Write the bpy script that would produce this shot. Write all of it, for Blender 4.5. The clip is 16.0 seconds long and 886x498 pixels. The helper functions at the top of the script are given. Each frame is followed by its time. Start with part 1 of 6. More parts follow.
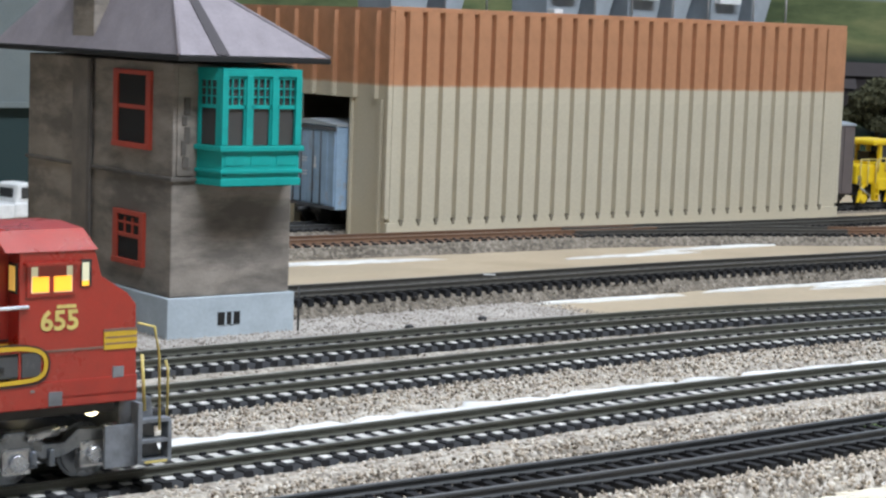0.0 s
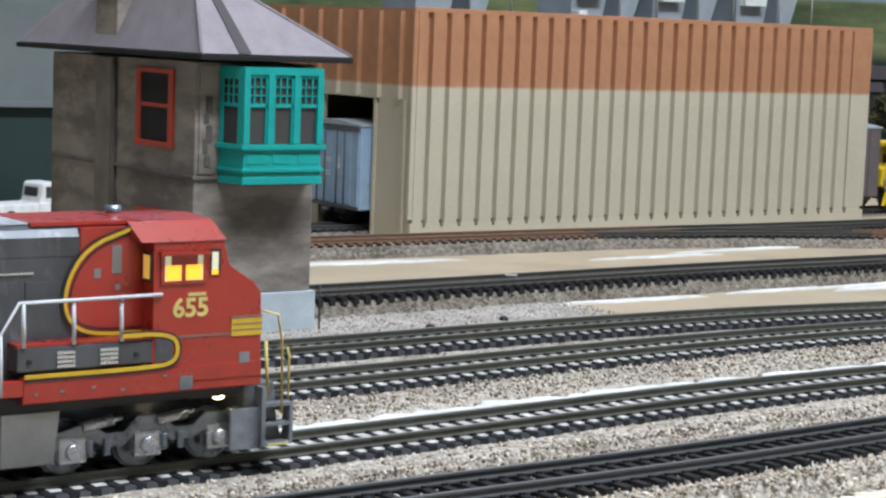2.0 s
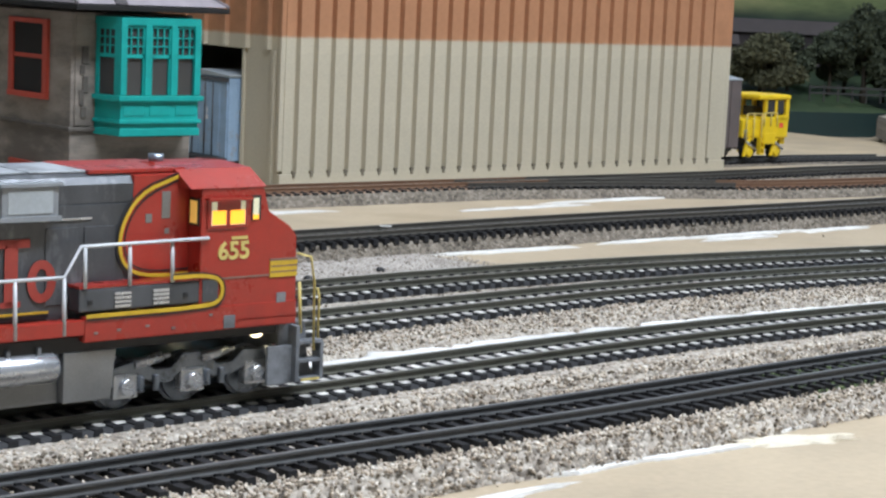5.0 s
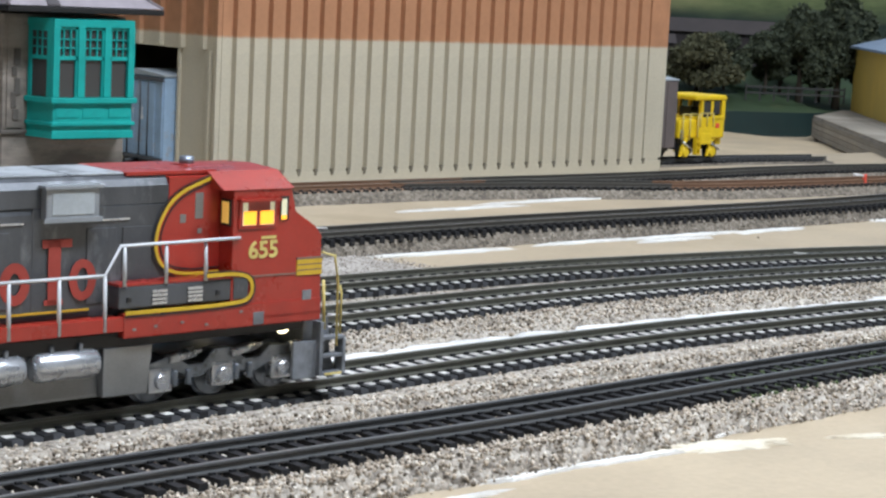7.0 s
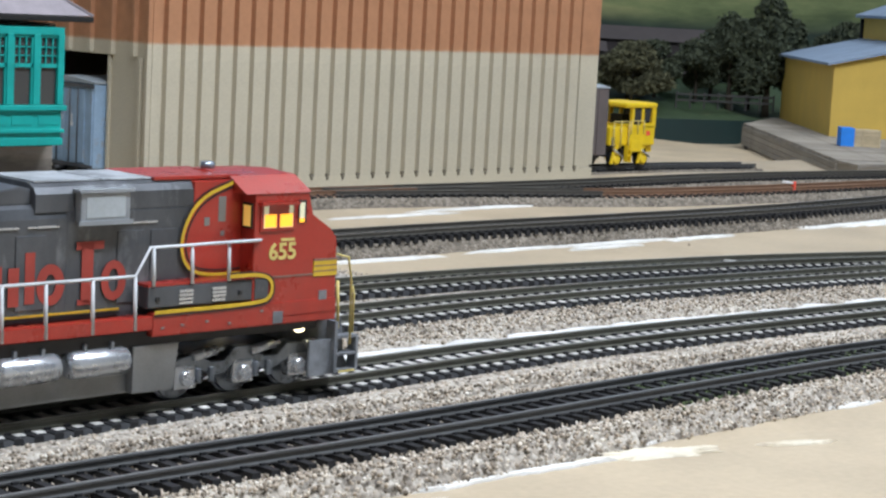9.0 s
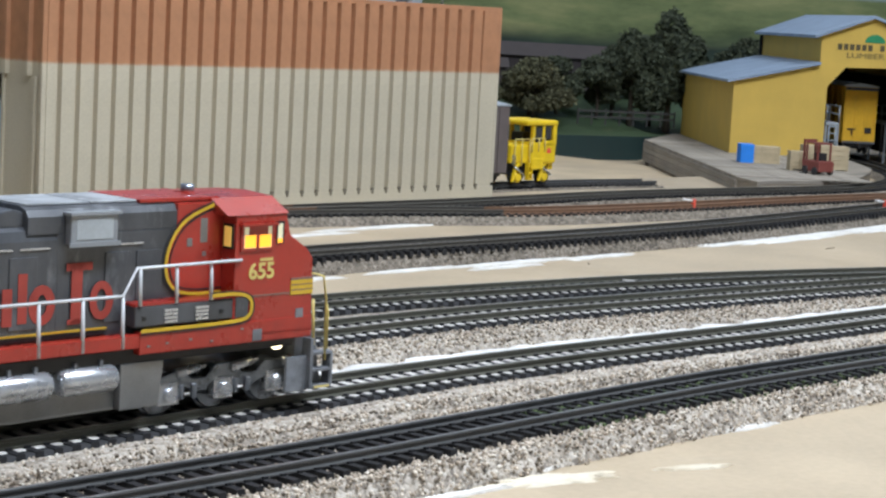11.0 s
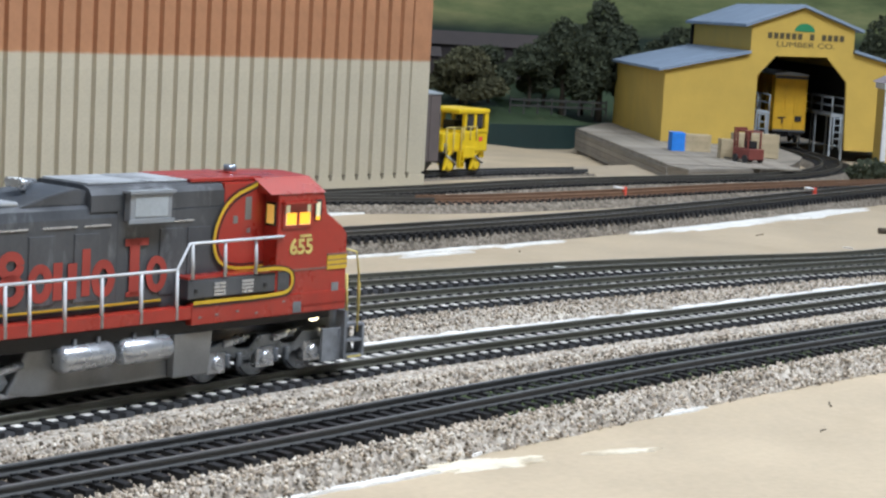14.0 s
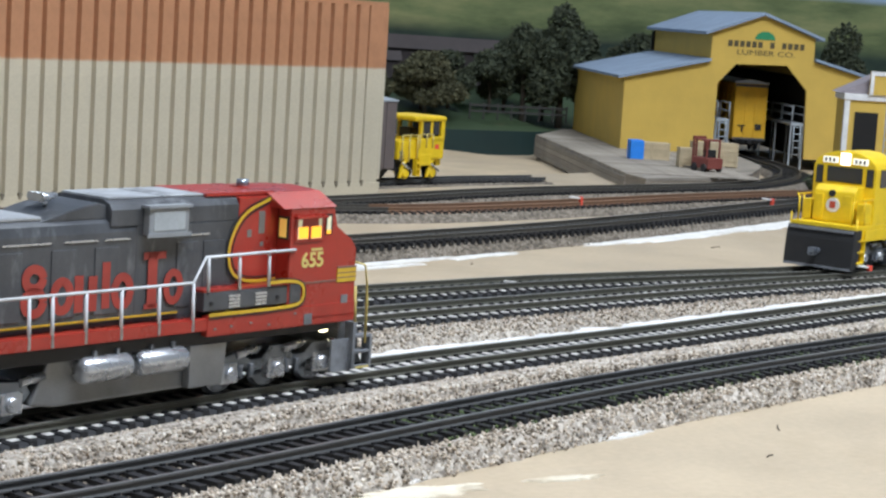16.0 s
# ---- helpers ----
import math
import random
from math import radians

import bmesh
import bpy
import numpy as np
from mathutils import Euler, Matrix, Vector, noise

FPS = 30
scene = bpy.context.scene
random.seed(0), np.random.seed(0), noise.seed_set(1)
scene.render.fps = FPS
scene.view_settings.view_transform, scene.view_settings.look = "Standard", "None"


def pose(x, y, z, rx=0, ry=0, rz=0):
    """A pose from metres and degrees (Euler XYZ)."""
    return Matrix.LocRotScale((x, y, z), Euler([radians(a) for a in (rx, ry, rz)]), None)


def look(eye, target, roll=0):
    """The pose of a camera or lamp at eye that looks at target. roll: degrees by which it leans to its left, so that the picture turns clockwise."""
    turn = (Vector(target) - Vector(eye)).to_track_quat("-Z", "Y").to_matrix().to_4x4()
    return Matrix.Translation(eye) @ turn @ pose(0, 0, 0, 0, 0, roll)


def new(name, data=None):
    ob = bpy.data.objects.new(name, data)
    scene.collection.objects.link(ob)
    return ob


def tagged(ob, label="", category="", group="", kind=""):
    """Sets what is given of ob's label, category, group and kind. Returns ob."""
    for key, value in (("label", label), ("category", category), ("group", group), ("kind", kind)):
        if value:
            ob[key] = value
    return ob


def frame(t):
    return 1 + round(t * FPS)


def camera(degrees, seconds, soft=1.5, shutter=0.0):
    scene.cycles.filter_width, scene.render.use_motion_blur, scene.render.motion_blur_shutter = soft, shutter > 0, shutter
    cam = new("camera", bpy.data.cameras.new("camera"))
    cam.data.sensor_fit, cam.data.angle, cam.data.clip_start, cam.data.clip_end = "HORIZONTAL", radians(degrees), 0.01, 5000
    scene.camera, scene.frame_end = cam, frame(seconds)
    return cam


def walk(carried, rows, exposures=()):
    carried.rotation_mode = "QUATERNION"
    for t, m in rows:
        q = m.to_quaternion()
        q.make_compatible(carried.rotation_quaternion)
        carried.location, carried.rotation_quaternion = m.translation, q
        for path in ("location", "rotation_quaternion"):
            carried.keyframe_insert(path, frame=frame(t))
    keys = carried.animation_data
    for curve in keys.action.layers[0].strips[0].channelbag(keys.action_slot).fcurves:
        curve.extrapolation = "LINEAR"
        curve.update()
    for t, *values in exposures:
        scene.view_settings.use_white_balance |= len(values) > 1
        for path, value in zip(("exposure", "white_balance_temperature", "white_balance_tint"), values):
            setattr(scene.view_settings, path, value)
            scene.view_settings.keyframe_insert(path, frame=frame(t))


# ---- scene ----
# A model railway on a table. Lengths below are in layout units of 1.08 mm.
U = 0.00108


def cam_pose(x, y, z, yaw, pitch, roll):
    a, b = radians(yaw), radians(pitch)
    ahead = Vector((-math.sin(a) * math.cos(b), math.cos(a) * math.cos(b), math.sin(b)))
    eye = Vector((x, y, z)) * U
    return look(eye, eye + ahead, roll)


PATH = [
    (0, -0.00, -0.00, 105.99, -37.134, -6.459, 2.089),
    (0.5, 1.22, -1.38, 105.17, -36.969, -6.211, 2.086),
    (1, 3.17, -2.01, 104.55, -36.794, -6.203, 2.186),
    (1.5, 4.88, -2.59, 105.01, -36.510, -6.217, 2.135),
    (2, 1.68, -1.37, 104.68, -36.326, -6.385, 2.243),
    (2.5, -1.67, -0.35, 103.92, -36.417, -6.608, 2.148),
    (3, -3.30, 0.05, 103.33, -37.447, -6.874, 1.979),
    (3.5, -5.41, 2.78, 103.69, -38.413, -7.186, 2.037),
    (4, -5.65, 2.86, 104.27, -39.329, -7.448, 2.201),
    (6.5, -7.69, 2.66, 106.68, -42.098, -7.672, 3.006),
    (7, -4.54, 3.36, 107.30, -42.532, -7.690, 2.904),
    (7.5, -4.02, 2.55, 107.70, -43.035, -7.628, 2.848),
    (8, -4.63, 1.47, 107.83, -43.590, -7.540, 2.968),
    (8.5, -4.83, 3.00, 106.90, -44.050, -7.496, 3.147),
    (9, -4.36, 3.70, 107.70, -44.528, -7.396, 3.120),
    (9.5, -2.21, 2.91, 107.71, -45.140, -7.298, 3.164),
    (10, 0.84, 3.88, 108.50, -45.874, -7.118, 3.201),
    (12.3, 1.51, 6.19, 110.54, -48.442, -6.685, 3.182),
    (12.5, 1.01, 4.94, 109.74, -48.523, -6.676, 3.197),
    (13, 5.87, 6.03, 108.31, -48.694, -6.705, 3.075),
    (13.5, 5.83, 7.24, 108.16, -48.873, -6.862, 3.175),
    (14, 3.57, 5.11, 108.55, -49.193, -7.002, 3.166),
    (14.5, 6.00, 5.81, 108.83, -49.507, -7.016, 3.114),
    (15, 7.61, 6.20, 108.57, -49.815, -6.982, 3.250),
    (15.5, 10.70, 9.17, 109.20, -50.032, -6.948, 3.375),
    (16, 16.26, 7.95, 112.89, -50.203, -6.938, 3.655),
]
cam = camera(25.397, 16.0, soft=2.45)
walk(cam, [(t, cam_pose(*p)) for t, *p in PATH])

# ---- light: an indoor room with ceiling fittings ----
world = bpy.data.worlds.new("room_air")
scene.world = world
world.use_nodes = True
world.node_tree.nodes["Background"].inputs[0].default_value = (0.86, 0.94, 1.0, 1)
world.node_tree.nodes["Background"].inputs[1].default_value = 0.21
scene.view_settings.exposure = 0.5


def ceiling_lamp(x, y, z, sx, sy, watts, colour=(0.82, 0.905, 1.0)):
    data = bpy.data.lights.new("ceiling_tube", "AREA")
    data.shape, data.size, data.size_y, data.energy = "RECTANGLE", sx, sy, watts
    data.color = colour
    ob = new("ceiling_tube", data)
    ob.matrix_world = pose(x, y, z)
    return ob


ceiling_lamp(0.5, -0.22, 1.45, 1.4, 0.3, 37.3, (0.815, 0.905, 1.035))
ceiling_lamp(0.45, 1.05, 1.45, 1.2, 0.3, 4)
ceiling_lamp(2.2, -0.45, 1.45, 1.3, 0.3, 1.5)
ceiling_lamp(1.75, 0.8, 1.45, 1.2, 0.3, 4.5)


# ---- materials ----
def nodes_of(name):
    m = bpy.data.materials.new(name)
    m.use_nodes = True
    nt = m.node_tree
    return m, nt, nt.nodes["Principled BSDF"]


def ramp(nt, fac, stops):
    r = nt.nodes.new("ShaderNodeValToRGB")
    while len(r.color_ramp.elements) < len(stops):
        r.color_ramp.elements.new(0.5)
    for e, (p, c) in zip(r.color_ramp.elements, stops):
        e.position, e.color = p, (*c, 1)
    nt.links.new(fac, r.inputs[0])
    return r.outputs[0]


def noise_tex(nt, size, detail=4, rough=0.6, stretch=(1, 1, 1), shift=(0, 0, 0), glob=False):
    """Noise with a grain of `size` layout units."""
    co = nt.nodes.new("ShaderNodeTexCoord")
    if glob:
        geo = nt.nodes.new("ShaderNodeNewGeometry")
        src = geo.outputs["Position"]
    else:
        src = co.outputs["Object"]
    mp = nt.nodes.new("ShaderNodeMapping")
    mp.inputs["Scale"].default_value = [s / (size * U) for s in stretch]
    mp.inputs["Location"].default_value = shift
    nt.links.new(src, mp.inputs[0])
    n = nt.nodes.new("ShaderNodeTexNoise")
    n.inputs["Scale"].default_value, n.inputs["Detail"].default_value, n.inputs["Roughness"].default_value = 1.0, detail, rough
    nt.links.new(mp.outputs[0], n.inputs[0])
    return n.outputs[0]


def mix(nt, fac, a, b, mode="MIX"):
    n = nt.nodes.new("ShaderNodeMix")
    n.data_type, n.blend_type = "RGBA", mode
    for sock, v in ((n.inputs[0], fac), (n.inputs[6], a), (n.inputs[7], b)):
        if isinstance(v, (int, float)):
            sock.default_value = v
        elif isinstance(v, tuple):
            sock.default_value = (*v, 1)
        else:
            nt.links.new(v, sock)
    return n.outputs[2]


def bumped(nt, bsdf, height, dist, strength=0.5):
    b = nt.nodes.new("ShaderNodeBump")
    b.inputs["Strength"].default_value, b.inputs["Distance"].default_value = strength, dist * U
    nt.links.new(height, b.inputs["Height"])
    nt.links.new(b.outputs[0], bsdf.inputs["Normal"])


def worn(name, c, dark=0.8, light=1.12, size=14, grain=0.8, rough=0.55, metal=0.0, bump=0.08, stain=None, stain_size=30, stain_from=0.58,
         stretch=(1, 1, 1), random_tint=0.0, spec=0.5):
    """Paint or plastic with two scales of variation, and stains where asked."""
    m, nt, b = nodes_of(name)
    big, small = noise_tex(nt, size, 4, 0.6, stretch), noise_tex(nt, grain, 3)
    col = ramp(nt, big, [(0.3, tuple(v * dark for v in c)), (0.7, tuple(min(1, v * light) for v in c))])
    col = mix(nt, 0.25, col, ramp(nt, small, [(0.3, tuple(v * 0.75 for v in c)), (0.7, tuple(min(1, v * 1.2) for v in c))]))
    if stain:
        where = ramp(nt, noise_tex(nt, stain_size, 6, 0.65, stretch, (3, 7, 1)), [(stain_from, (0, 0, 0)), (stain_from + 0.14, (0.8, 0.8, 0.8))])
        col = mix(nt, where, col, stain)
    if random_tint:
        info = nt.nodes.new("ShaderNodeObjectInfo")
        col = mix(nt, random_tint, col, ramp(nt, info.outputs["Random"], [(0, tuple(v * 0.4 for v in c)), (1, tuple(min(1, v * 1.7) for v in c))]))
    nt.links.new(col, b.inputs["Base Color"])
    rr = nt.nodes.new("ShaderNodeMapRange")
    rr.inputs[3].default_value, rr.inputs[4].default_value = max(0.05, rough - 0.12), min(1, rough + 0.12)
    nt.links.new(big, rr.inputs[0])
    nt.links.new(rr.outputs[0], b.inputs["Roughness"])
    b.inputs["Metallic"].default_value = metal
    b.inputs["Specular IOR Level"].default_value = spec
    if bump:
        bumped(nt, b, small, bump, 0.5)
    return m


def glow(name, c, strength):
    m, nt, b = nodes_of(name)
    b.inputs["Base Color"].default_value = (*c, 1)
    b.inputs["Emission Color"].default_value = (*c, 1)
    b.inputs["Emission Strength"].default_value = strength
    return m


def glassy(name, c=(0.05, 0.05, 0.05), rough=0.06):
    m, nt, b = nodes_of(name)
    b.inputs["Base Color"].default_value = (*c, 1)
    b.inputs["Roughness"].default_value = rough
    return m


def two_tone(name, low, high, z, blur=0.8, **k):
    """A wall sprayed in two colours that meet, a little fuzzily, at height z."""
    m = worn(name, low, **k)
    nt, b = m.node_tree, m.node_tree.nodes["Principled BSDF"]
    old = b.inputs["Base Color"].links[0].from_socket
    geo = nt.nodes.new("ShaderNodeNewGeometry")
    sep = nt.nodes.new("ShaderNodeSeparateXYZ")
    nt.links.new(geo.outputs["Position"], sep.inputs[0])
    wob = nt.nodes.new("ShaderNodeMath")
    wob.operation = "MULTIPLY_ADD"
    wob.inputs[1].default_value = 1.6 * U
    nt.links.new(noise_tex(nt, 4, 4), wob.inputs[0])
    nt.links.new(sep.outputs[2], wob.inputs[2])
    mr = nt.nodes.new("ShaderNodeMapRange")
    mr.inputs[1].default_value, mr.inputs[2].default_value = (z - blur) * U, (z + blur) * U
    nt.links.new(wob.outputs[0], mr.inputs[0])
    top = ramp(nt, noise_tex(nt, 9, 4), [(0.3, tuple(v * 0.86 for v in high)), (0.7, tuple(v * 1.1 for v in high))])
    nt.links.new(mix(nt, mr.outputs[0], old, top), b.inputs["Base Color"])
    return m


def ballast_mat(name, dark, midc, light, size=1.3):
    m, nt, b = nodes_of(name)
    co = nt.nodes.new("ShaderNodeNewGeometry")
    mp = nt.nodes.new("ShaderNodeMapping")
    mp.inputs["Scale"].default_value = [1 / (size * U)] * 3
    nt.links.new(co.outputs["Position"], mp.inputs[0])
    v = nt.nodes.new("ShaderNodeTexVoronoi")
    v.inputs["Scale"].default_value = 1.0
    nt.links.new(mp.outputs[0], v.inputs[0])
    sep = nt.nodes.new("ShaderNodeSeparateColor")
    nt.links.new(v.outputs["Color"], sep.inputs[0])
    col = ramp(nt, sep.outputs[0], [(0.0, dark), (0.45, midc), (1.0, light)])
    col = mix(nt, 0.35, col, ramp(nt, noise_tex(nt, 25, 4, glob=True), [(0.3, dark), (0.7, light)]))
    nt.links.new(col, b.inputs["Base Color"])
    b.inputs["Roughness"].default_value = 0.95
    bumped(nt, b, v.outputs["Distance"], -0.8, 0.9)
    return m


def stones_mat(name, stops):
    m, nt, b = nodes_of(name)
    geo = nt.nodes.new("ShaderNodeNewGeometry")
    nt.links.new(ramp(nt, geo.outputs["Random Per Island"], stops), b.inputs["Base Color"])
    b.inputs["Roughness"].default_value = 0.95
    return m


TAN = worn("painted_board", (0.45, 0.36, 0.25), size=60, grain=2.5, rough=0.6, bump=0.1, stain=(0.36, 0.28, 0.185), stain_size=90, stain_from=0.55)
PLASTER = worn("white_plaster", (0.72, 0.70, 0.66), size=10, grain=1.2, rough=0.8, bump=0.35)
PLASTER_CREAM = worn("cream_plaster", (0.68, 0.61, 0.48), dark=0.8, size=8, grain=1.2, rough=0.8, bump=0.25, stain=(0.46, 0.37, 0.25), stain_size=14, stain_from=0.5)
BALLAST = ballast_mat("ballast_bed", (0.12, 0.10, 0.08), (0.36, 0.305, 0.245), (0.60, 0.545, 0.47))
GREY_FINE = ballast_mat("grey_grit", (0.20, 0.17, 0.145), (0.42, 0.372, 0.325), (0.62, 0.57, 0.515), 0.9)
BALLAST_DARK = ballast_mat("dark_ballast_bed", (0.05, 0.041, 0.031), (0.15, 0.122, 0.092), (0.32, 0.275, 0.22))
STONES_DARK = stones_mat("dark_ballast_stones", [(0.0, (0.05, 0.038, 0.028)), (0.4, (0.16, 0.13, 0.098)), (0.8, (0.29, 0.245, 0.192)), (1.0, (0.50, 0.45, 0.38))])
PLASTER_GREY = worn("grey_plaster", (0.72, 0.70, 0.67), dark=0.75, light=1.35, size=30, grain=1.2, rough=0.8, bump=0.3, stain=(0.44, 0.39, 0.33), stain_size=20, stain_from=0.62)
STONES = stones_mat("ballast_stones", [(0.0, (0.10, 0.08, 0.062)), (0.25, (0.25, 0.205, 0.155)), (0.6, (0.52, 0.43, 0.335)), (0.88, (0.64, 0.56, 0.46)), (1.0, (0.76, 0.71, 0.63))])
TIE = worn("sleeper_plastic", (0.0165, 0.0165, 0.018), size=4, grain=0.5, rough=0.6, bump=0.1, random_tint=0.2, spec=0.3)
RAIL_BLACK = worn("blackened_rail", (0.082, 0.082, 0.082), size=18, grain=1, rough=0.5, metal=0.2, bump=0.05)
RAILTOP_DARK = worn("dull_rail_head", (0.2, 0.2, 0.2), size=12, grain=0.6, rough=0.4, metal=0.6, bump=0.03)
RAIL = worn("rail_side", (0.12, 0.117, 0.094), size=18, grain=1, rough=0.45, metal=0.4, bump=0.05)
RAIL_DIM = worn("grimy_rail", (0.088, 0.081, 0.069), size=18, grain=1, rough=0.6, metal=0.2, bump=0.05)
RAILTOP = worn("rail_head", (0.34, 0.335, 0.31), size=12, grain=0.6, rough=0.33, metal=0.8, bump=0.03)
RUST = worn("rusty_rail", (0.20, 0.112, 0.066), size=8, grain=0.6, rough=0.8, bump=0.06)
SIDING = two_tone("metal_siding", (0.53, 0.475, 0.36), (0.44, 0.21, 0.107), 77, size=40, grain=1.2, rough=0.6, bump=0.03, dark=0.92, light=1.06)
SIDING_DARK = worn("dark_siding", (0.20, 0.175, 0.13), size=6, grain=0.8, rough=0.8, bump=0.03)
CONCRETE = worn("tower_concrete", (0.285, 0.245, 0.205), dark=0.6, light=1.3, size=11, grain=0.8, rough=0.9, bump=0.3, stain=(0.11, 0.095, 0.08), stain_size=20, stain_from=0.46, stretch=(0.45, 0.45, 1.3))
BASE_GREY = worn("tower_footing", (0.42, 0.47, 0.50), size=14, grain=1, rough=0.85, bump=0.08)
TEAL = worn("teal_paint", (0.0, 0.345, 0.305), size=8, grain=0.6, rough=0.55, bump=0.04)
RED_TRIM = worn("red_trim", (0.46, 0.058, 0.032), size=6, grain=0.6, rough=0.6, bump=0.04)
SLATE = worn("roof_slate", (0.275, 0.242, 0.26), size=9, grain=1.0, rough=0.85, bump=0.15)
# near-black: shade of insides and openings put into the colour, also black trim
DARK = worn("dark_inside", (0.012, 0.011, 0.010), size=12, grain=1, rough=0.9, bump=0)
BLACK = worn("black_plastic", (0.02, 0.02, 0.021), size=6, grain=0.6, rough=0.5, bump=0.04)
LOCO_RED = worn("warbonnet_red", (0.345, 0.028, 0.018), size=10, grain=0.6, rough=0.3, bump=0.025, dark=0.85, light=1.08, stain=(0.24, 0.02, 0.016), stain_size=22, stain_from=0.5, spec=0.6)
LOCO_GREY = worn("loco_grey", (0.08, 0.085, 0.094), dark=0.6, light=1.4, size=15, grain=0.6, rough=0.36, metal=0.3, bump=0.04, stain=(0.2, 0.21, 0.225), stain_size=8, stain_from=0.57, stretch=(1.2, 1.2, 0.45))
SILVER = worn("silver_paint", (0.55, 0.57, 0.60), size=6, grain=0.5, rough=0.27, metal=0.75, bump=0.008)
TRUCK_GREY = worn("truck_grey", (0.26, 0.29, 0.335), size=5, grain=0.5, rough=0.3, metal=0.7, bump=0.08, stain=(0.04, 0.04, 0.04), stain_size=6, stain_from=0.5)
YELLOW = worn("yellow_stripe", (0.62, 0.40, 0.03), size=5, grain=0.5, rough=0.45, bump=0.02)
WHITE = worn("white_paint", (0.78, 0.78, 0.77), size=6, grain=0.5, rough=0.5, bump=0.03)
LIT = glow("lit_cab_window", (1.0, 0.40, 0.03), 0.85)
LIT_PALE = glow("pale_cab_window", (0.62, 0.60, 0.42), 0.3)
BULB = glow("lit_bulb", (1.0, 0.86, 0.55), 3.0)
GLASS = glassy("dark_glass")


# ---- building helpers ----
def bm_box(bm, x0, x1, y0, y1, z0, z1, bevel=0.0):
    vs = [bm.verts.new((x, y, z)) for x in (x0, x1) for y in (y0, y1) for z in (z0, z1)]
    fs = [bm.faces.new([vs[i] for i in q]) for q in ((0, 1, 3, 2), (4, 6, 7, 5), (0, 4, 5, 1), (2, 3, 7, 6), (0, 2, 6, 4), (1, 5, 7, 3))]
    if bevel:
        es = {e for f in fs for e in f.edges}
        bmesh.ops.bevel(bm, geom=list(es), offset=bevel, segments=2, profile=0.6, affect="EDGES")
    return bm


def bm_prism(bm, pts, y0, y1, axis="y", bevel=0.0):
    """A closed outline, swept along an axis. For axis y the points are (x, z), for x they are (y, z), for z they are (x, y)."""
    def at(p, w):
        return {"y": (p[0], w, p[1]), "x": (w, p[0], p[1]), "z": (p[0], p[1], w)}[axis]
    a, b = [bm.verts.new(at(p, y0)) for p in pts], [bm.verts.new(at(p, y1)) for p in pts]
    n = len(pts)
    fs = [bm.faces.new(a), bm.faces.new(b[::-1])]
    fs += [bm.faces.new((a[i], b[i], b[(i + 1) % n], a[(i + 1) % n])) for i in range(n)]
    bmesh.ops.recalc_face_normals(bm, faces=fs)
    if bevel:
        bmesh.ops.bevel(bm, geom=list({e for f in fs for e in f.edges}), offset=bevel, segments=2, profile=0.6, affect="EDGES")
    return bm


def bm_tube(bm, pts, r, seg=8):
    """A round bar along a run of points."""
    pts = [Vector(p) for p in pts]
    rings = []
    for i, p in enumerate(pts):
        d = (pts[min(i + 1, len(pts) - 1)] - pts[max(i - 1, 0)]).normalized()
        side = d.cross(Vector((0, 0, 1)) if abs(d.z) < 0.9 else Vector((0, 1, 0))).normalized()
        up = side.cross(d)
        rr = r[i] if isinstance(r, (list, tuple)) else r
        rings.append([bm.verts.new(p + rr * (math.cos(k * 2 * math.pi / seg) * side + math.sin(k * 2 * math.pi / seg) * up)) for k in range(seg)])
    for a, b in zip(rings, rings[1:]):
        for k in range(seg):
            bm.faces.new((a[k], a[(k + 1) % seg], b[(k + 1) % seg], b[k])).smooth = True
    bm.faces.new(rings[0][::-1])
    bm.faces.new(rings[-1])
    return bm


def bm_ball(bm, x, y, z, r, squash=1.0):
    bmesh.ops.create_icosphere(bm, subdivisions=2, radius=r, matrix=Matrix.Translation((x, y, z)) @ Matrix.Diagonal((1, 1, squash, 1)))
    return bm


def data_of(name, bm, material):
    bmesh.ops.recalc_face_normals(bm, faces=bm.faces)
    bmesh.ops.scale(bm, vec=(U, U, U), verts=bm.verts)
    me = bpy.data.meshes.new(name)
    bm.to_mesh(me)
    bm.free()
    for m in material if isinstance(material, (list, tuple)) else (material,):
        me.materials.append(m)
    return me


def part(name, bm, material, parent=None, label=""):
    ob = new(name, data_of(name, bm, material))
    ob.parent = parent
    return tagged(ob, label)


def thing(name, x, y, z, rz, label, category, group="", kind=""):
    ob = new(name)
    ob.empty_display_size = 0.01
    ob.matrix_basis = pose(x * U, y * U, z * U, 0, 0, rz)
    return tagged(ob, label, category, group, kind)


def boxes(name, material, parent, rows, bevel=0.0, label=""):
    """One part made of boxes (x0, x1, y0, y1, z0, z1)."""
    bm = bmesh.new()
    for r in rows:
        bm_box(bm, *r, bevel)
    return part(name, bm, material, parent, label)


def raw(name, verts, faces, material, parent=None, smooth=False):
    me = bpy.data.meshes.new(name)
    me.from_pydata([tuple(float(c) * U for c in v) for v in verts], [], faces)
    if smooth:
        me.polygons.foreach_set("use_smooth", [True] * len(me.polygons))
    me.materials.append(material)
    ob = new(name, me)
    ob.parent = parent
    return ob


def bars(name, material, parent, rows, bevel=0.0):
    """Each box a part of its own."""
    return [boxes(name, material, parent, [r], bevel) for r in rows]


def set_back(ob, k=1.118):
    """Moves a thing away from the viewing side, growing it in step."""
    c = Vector((6.0, 5.8, 108.8)) * U
    ob.matrix_basis = Matrix.Translation(c) @ Matrix.Scale(k, 4) @ Matrix.Translation(-c) @ ob.matrix_basis
    return ob



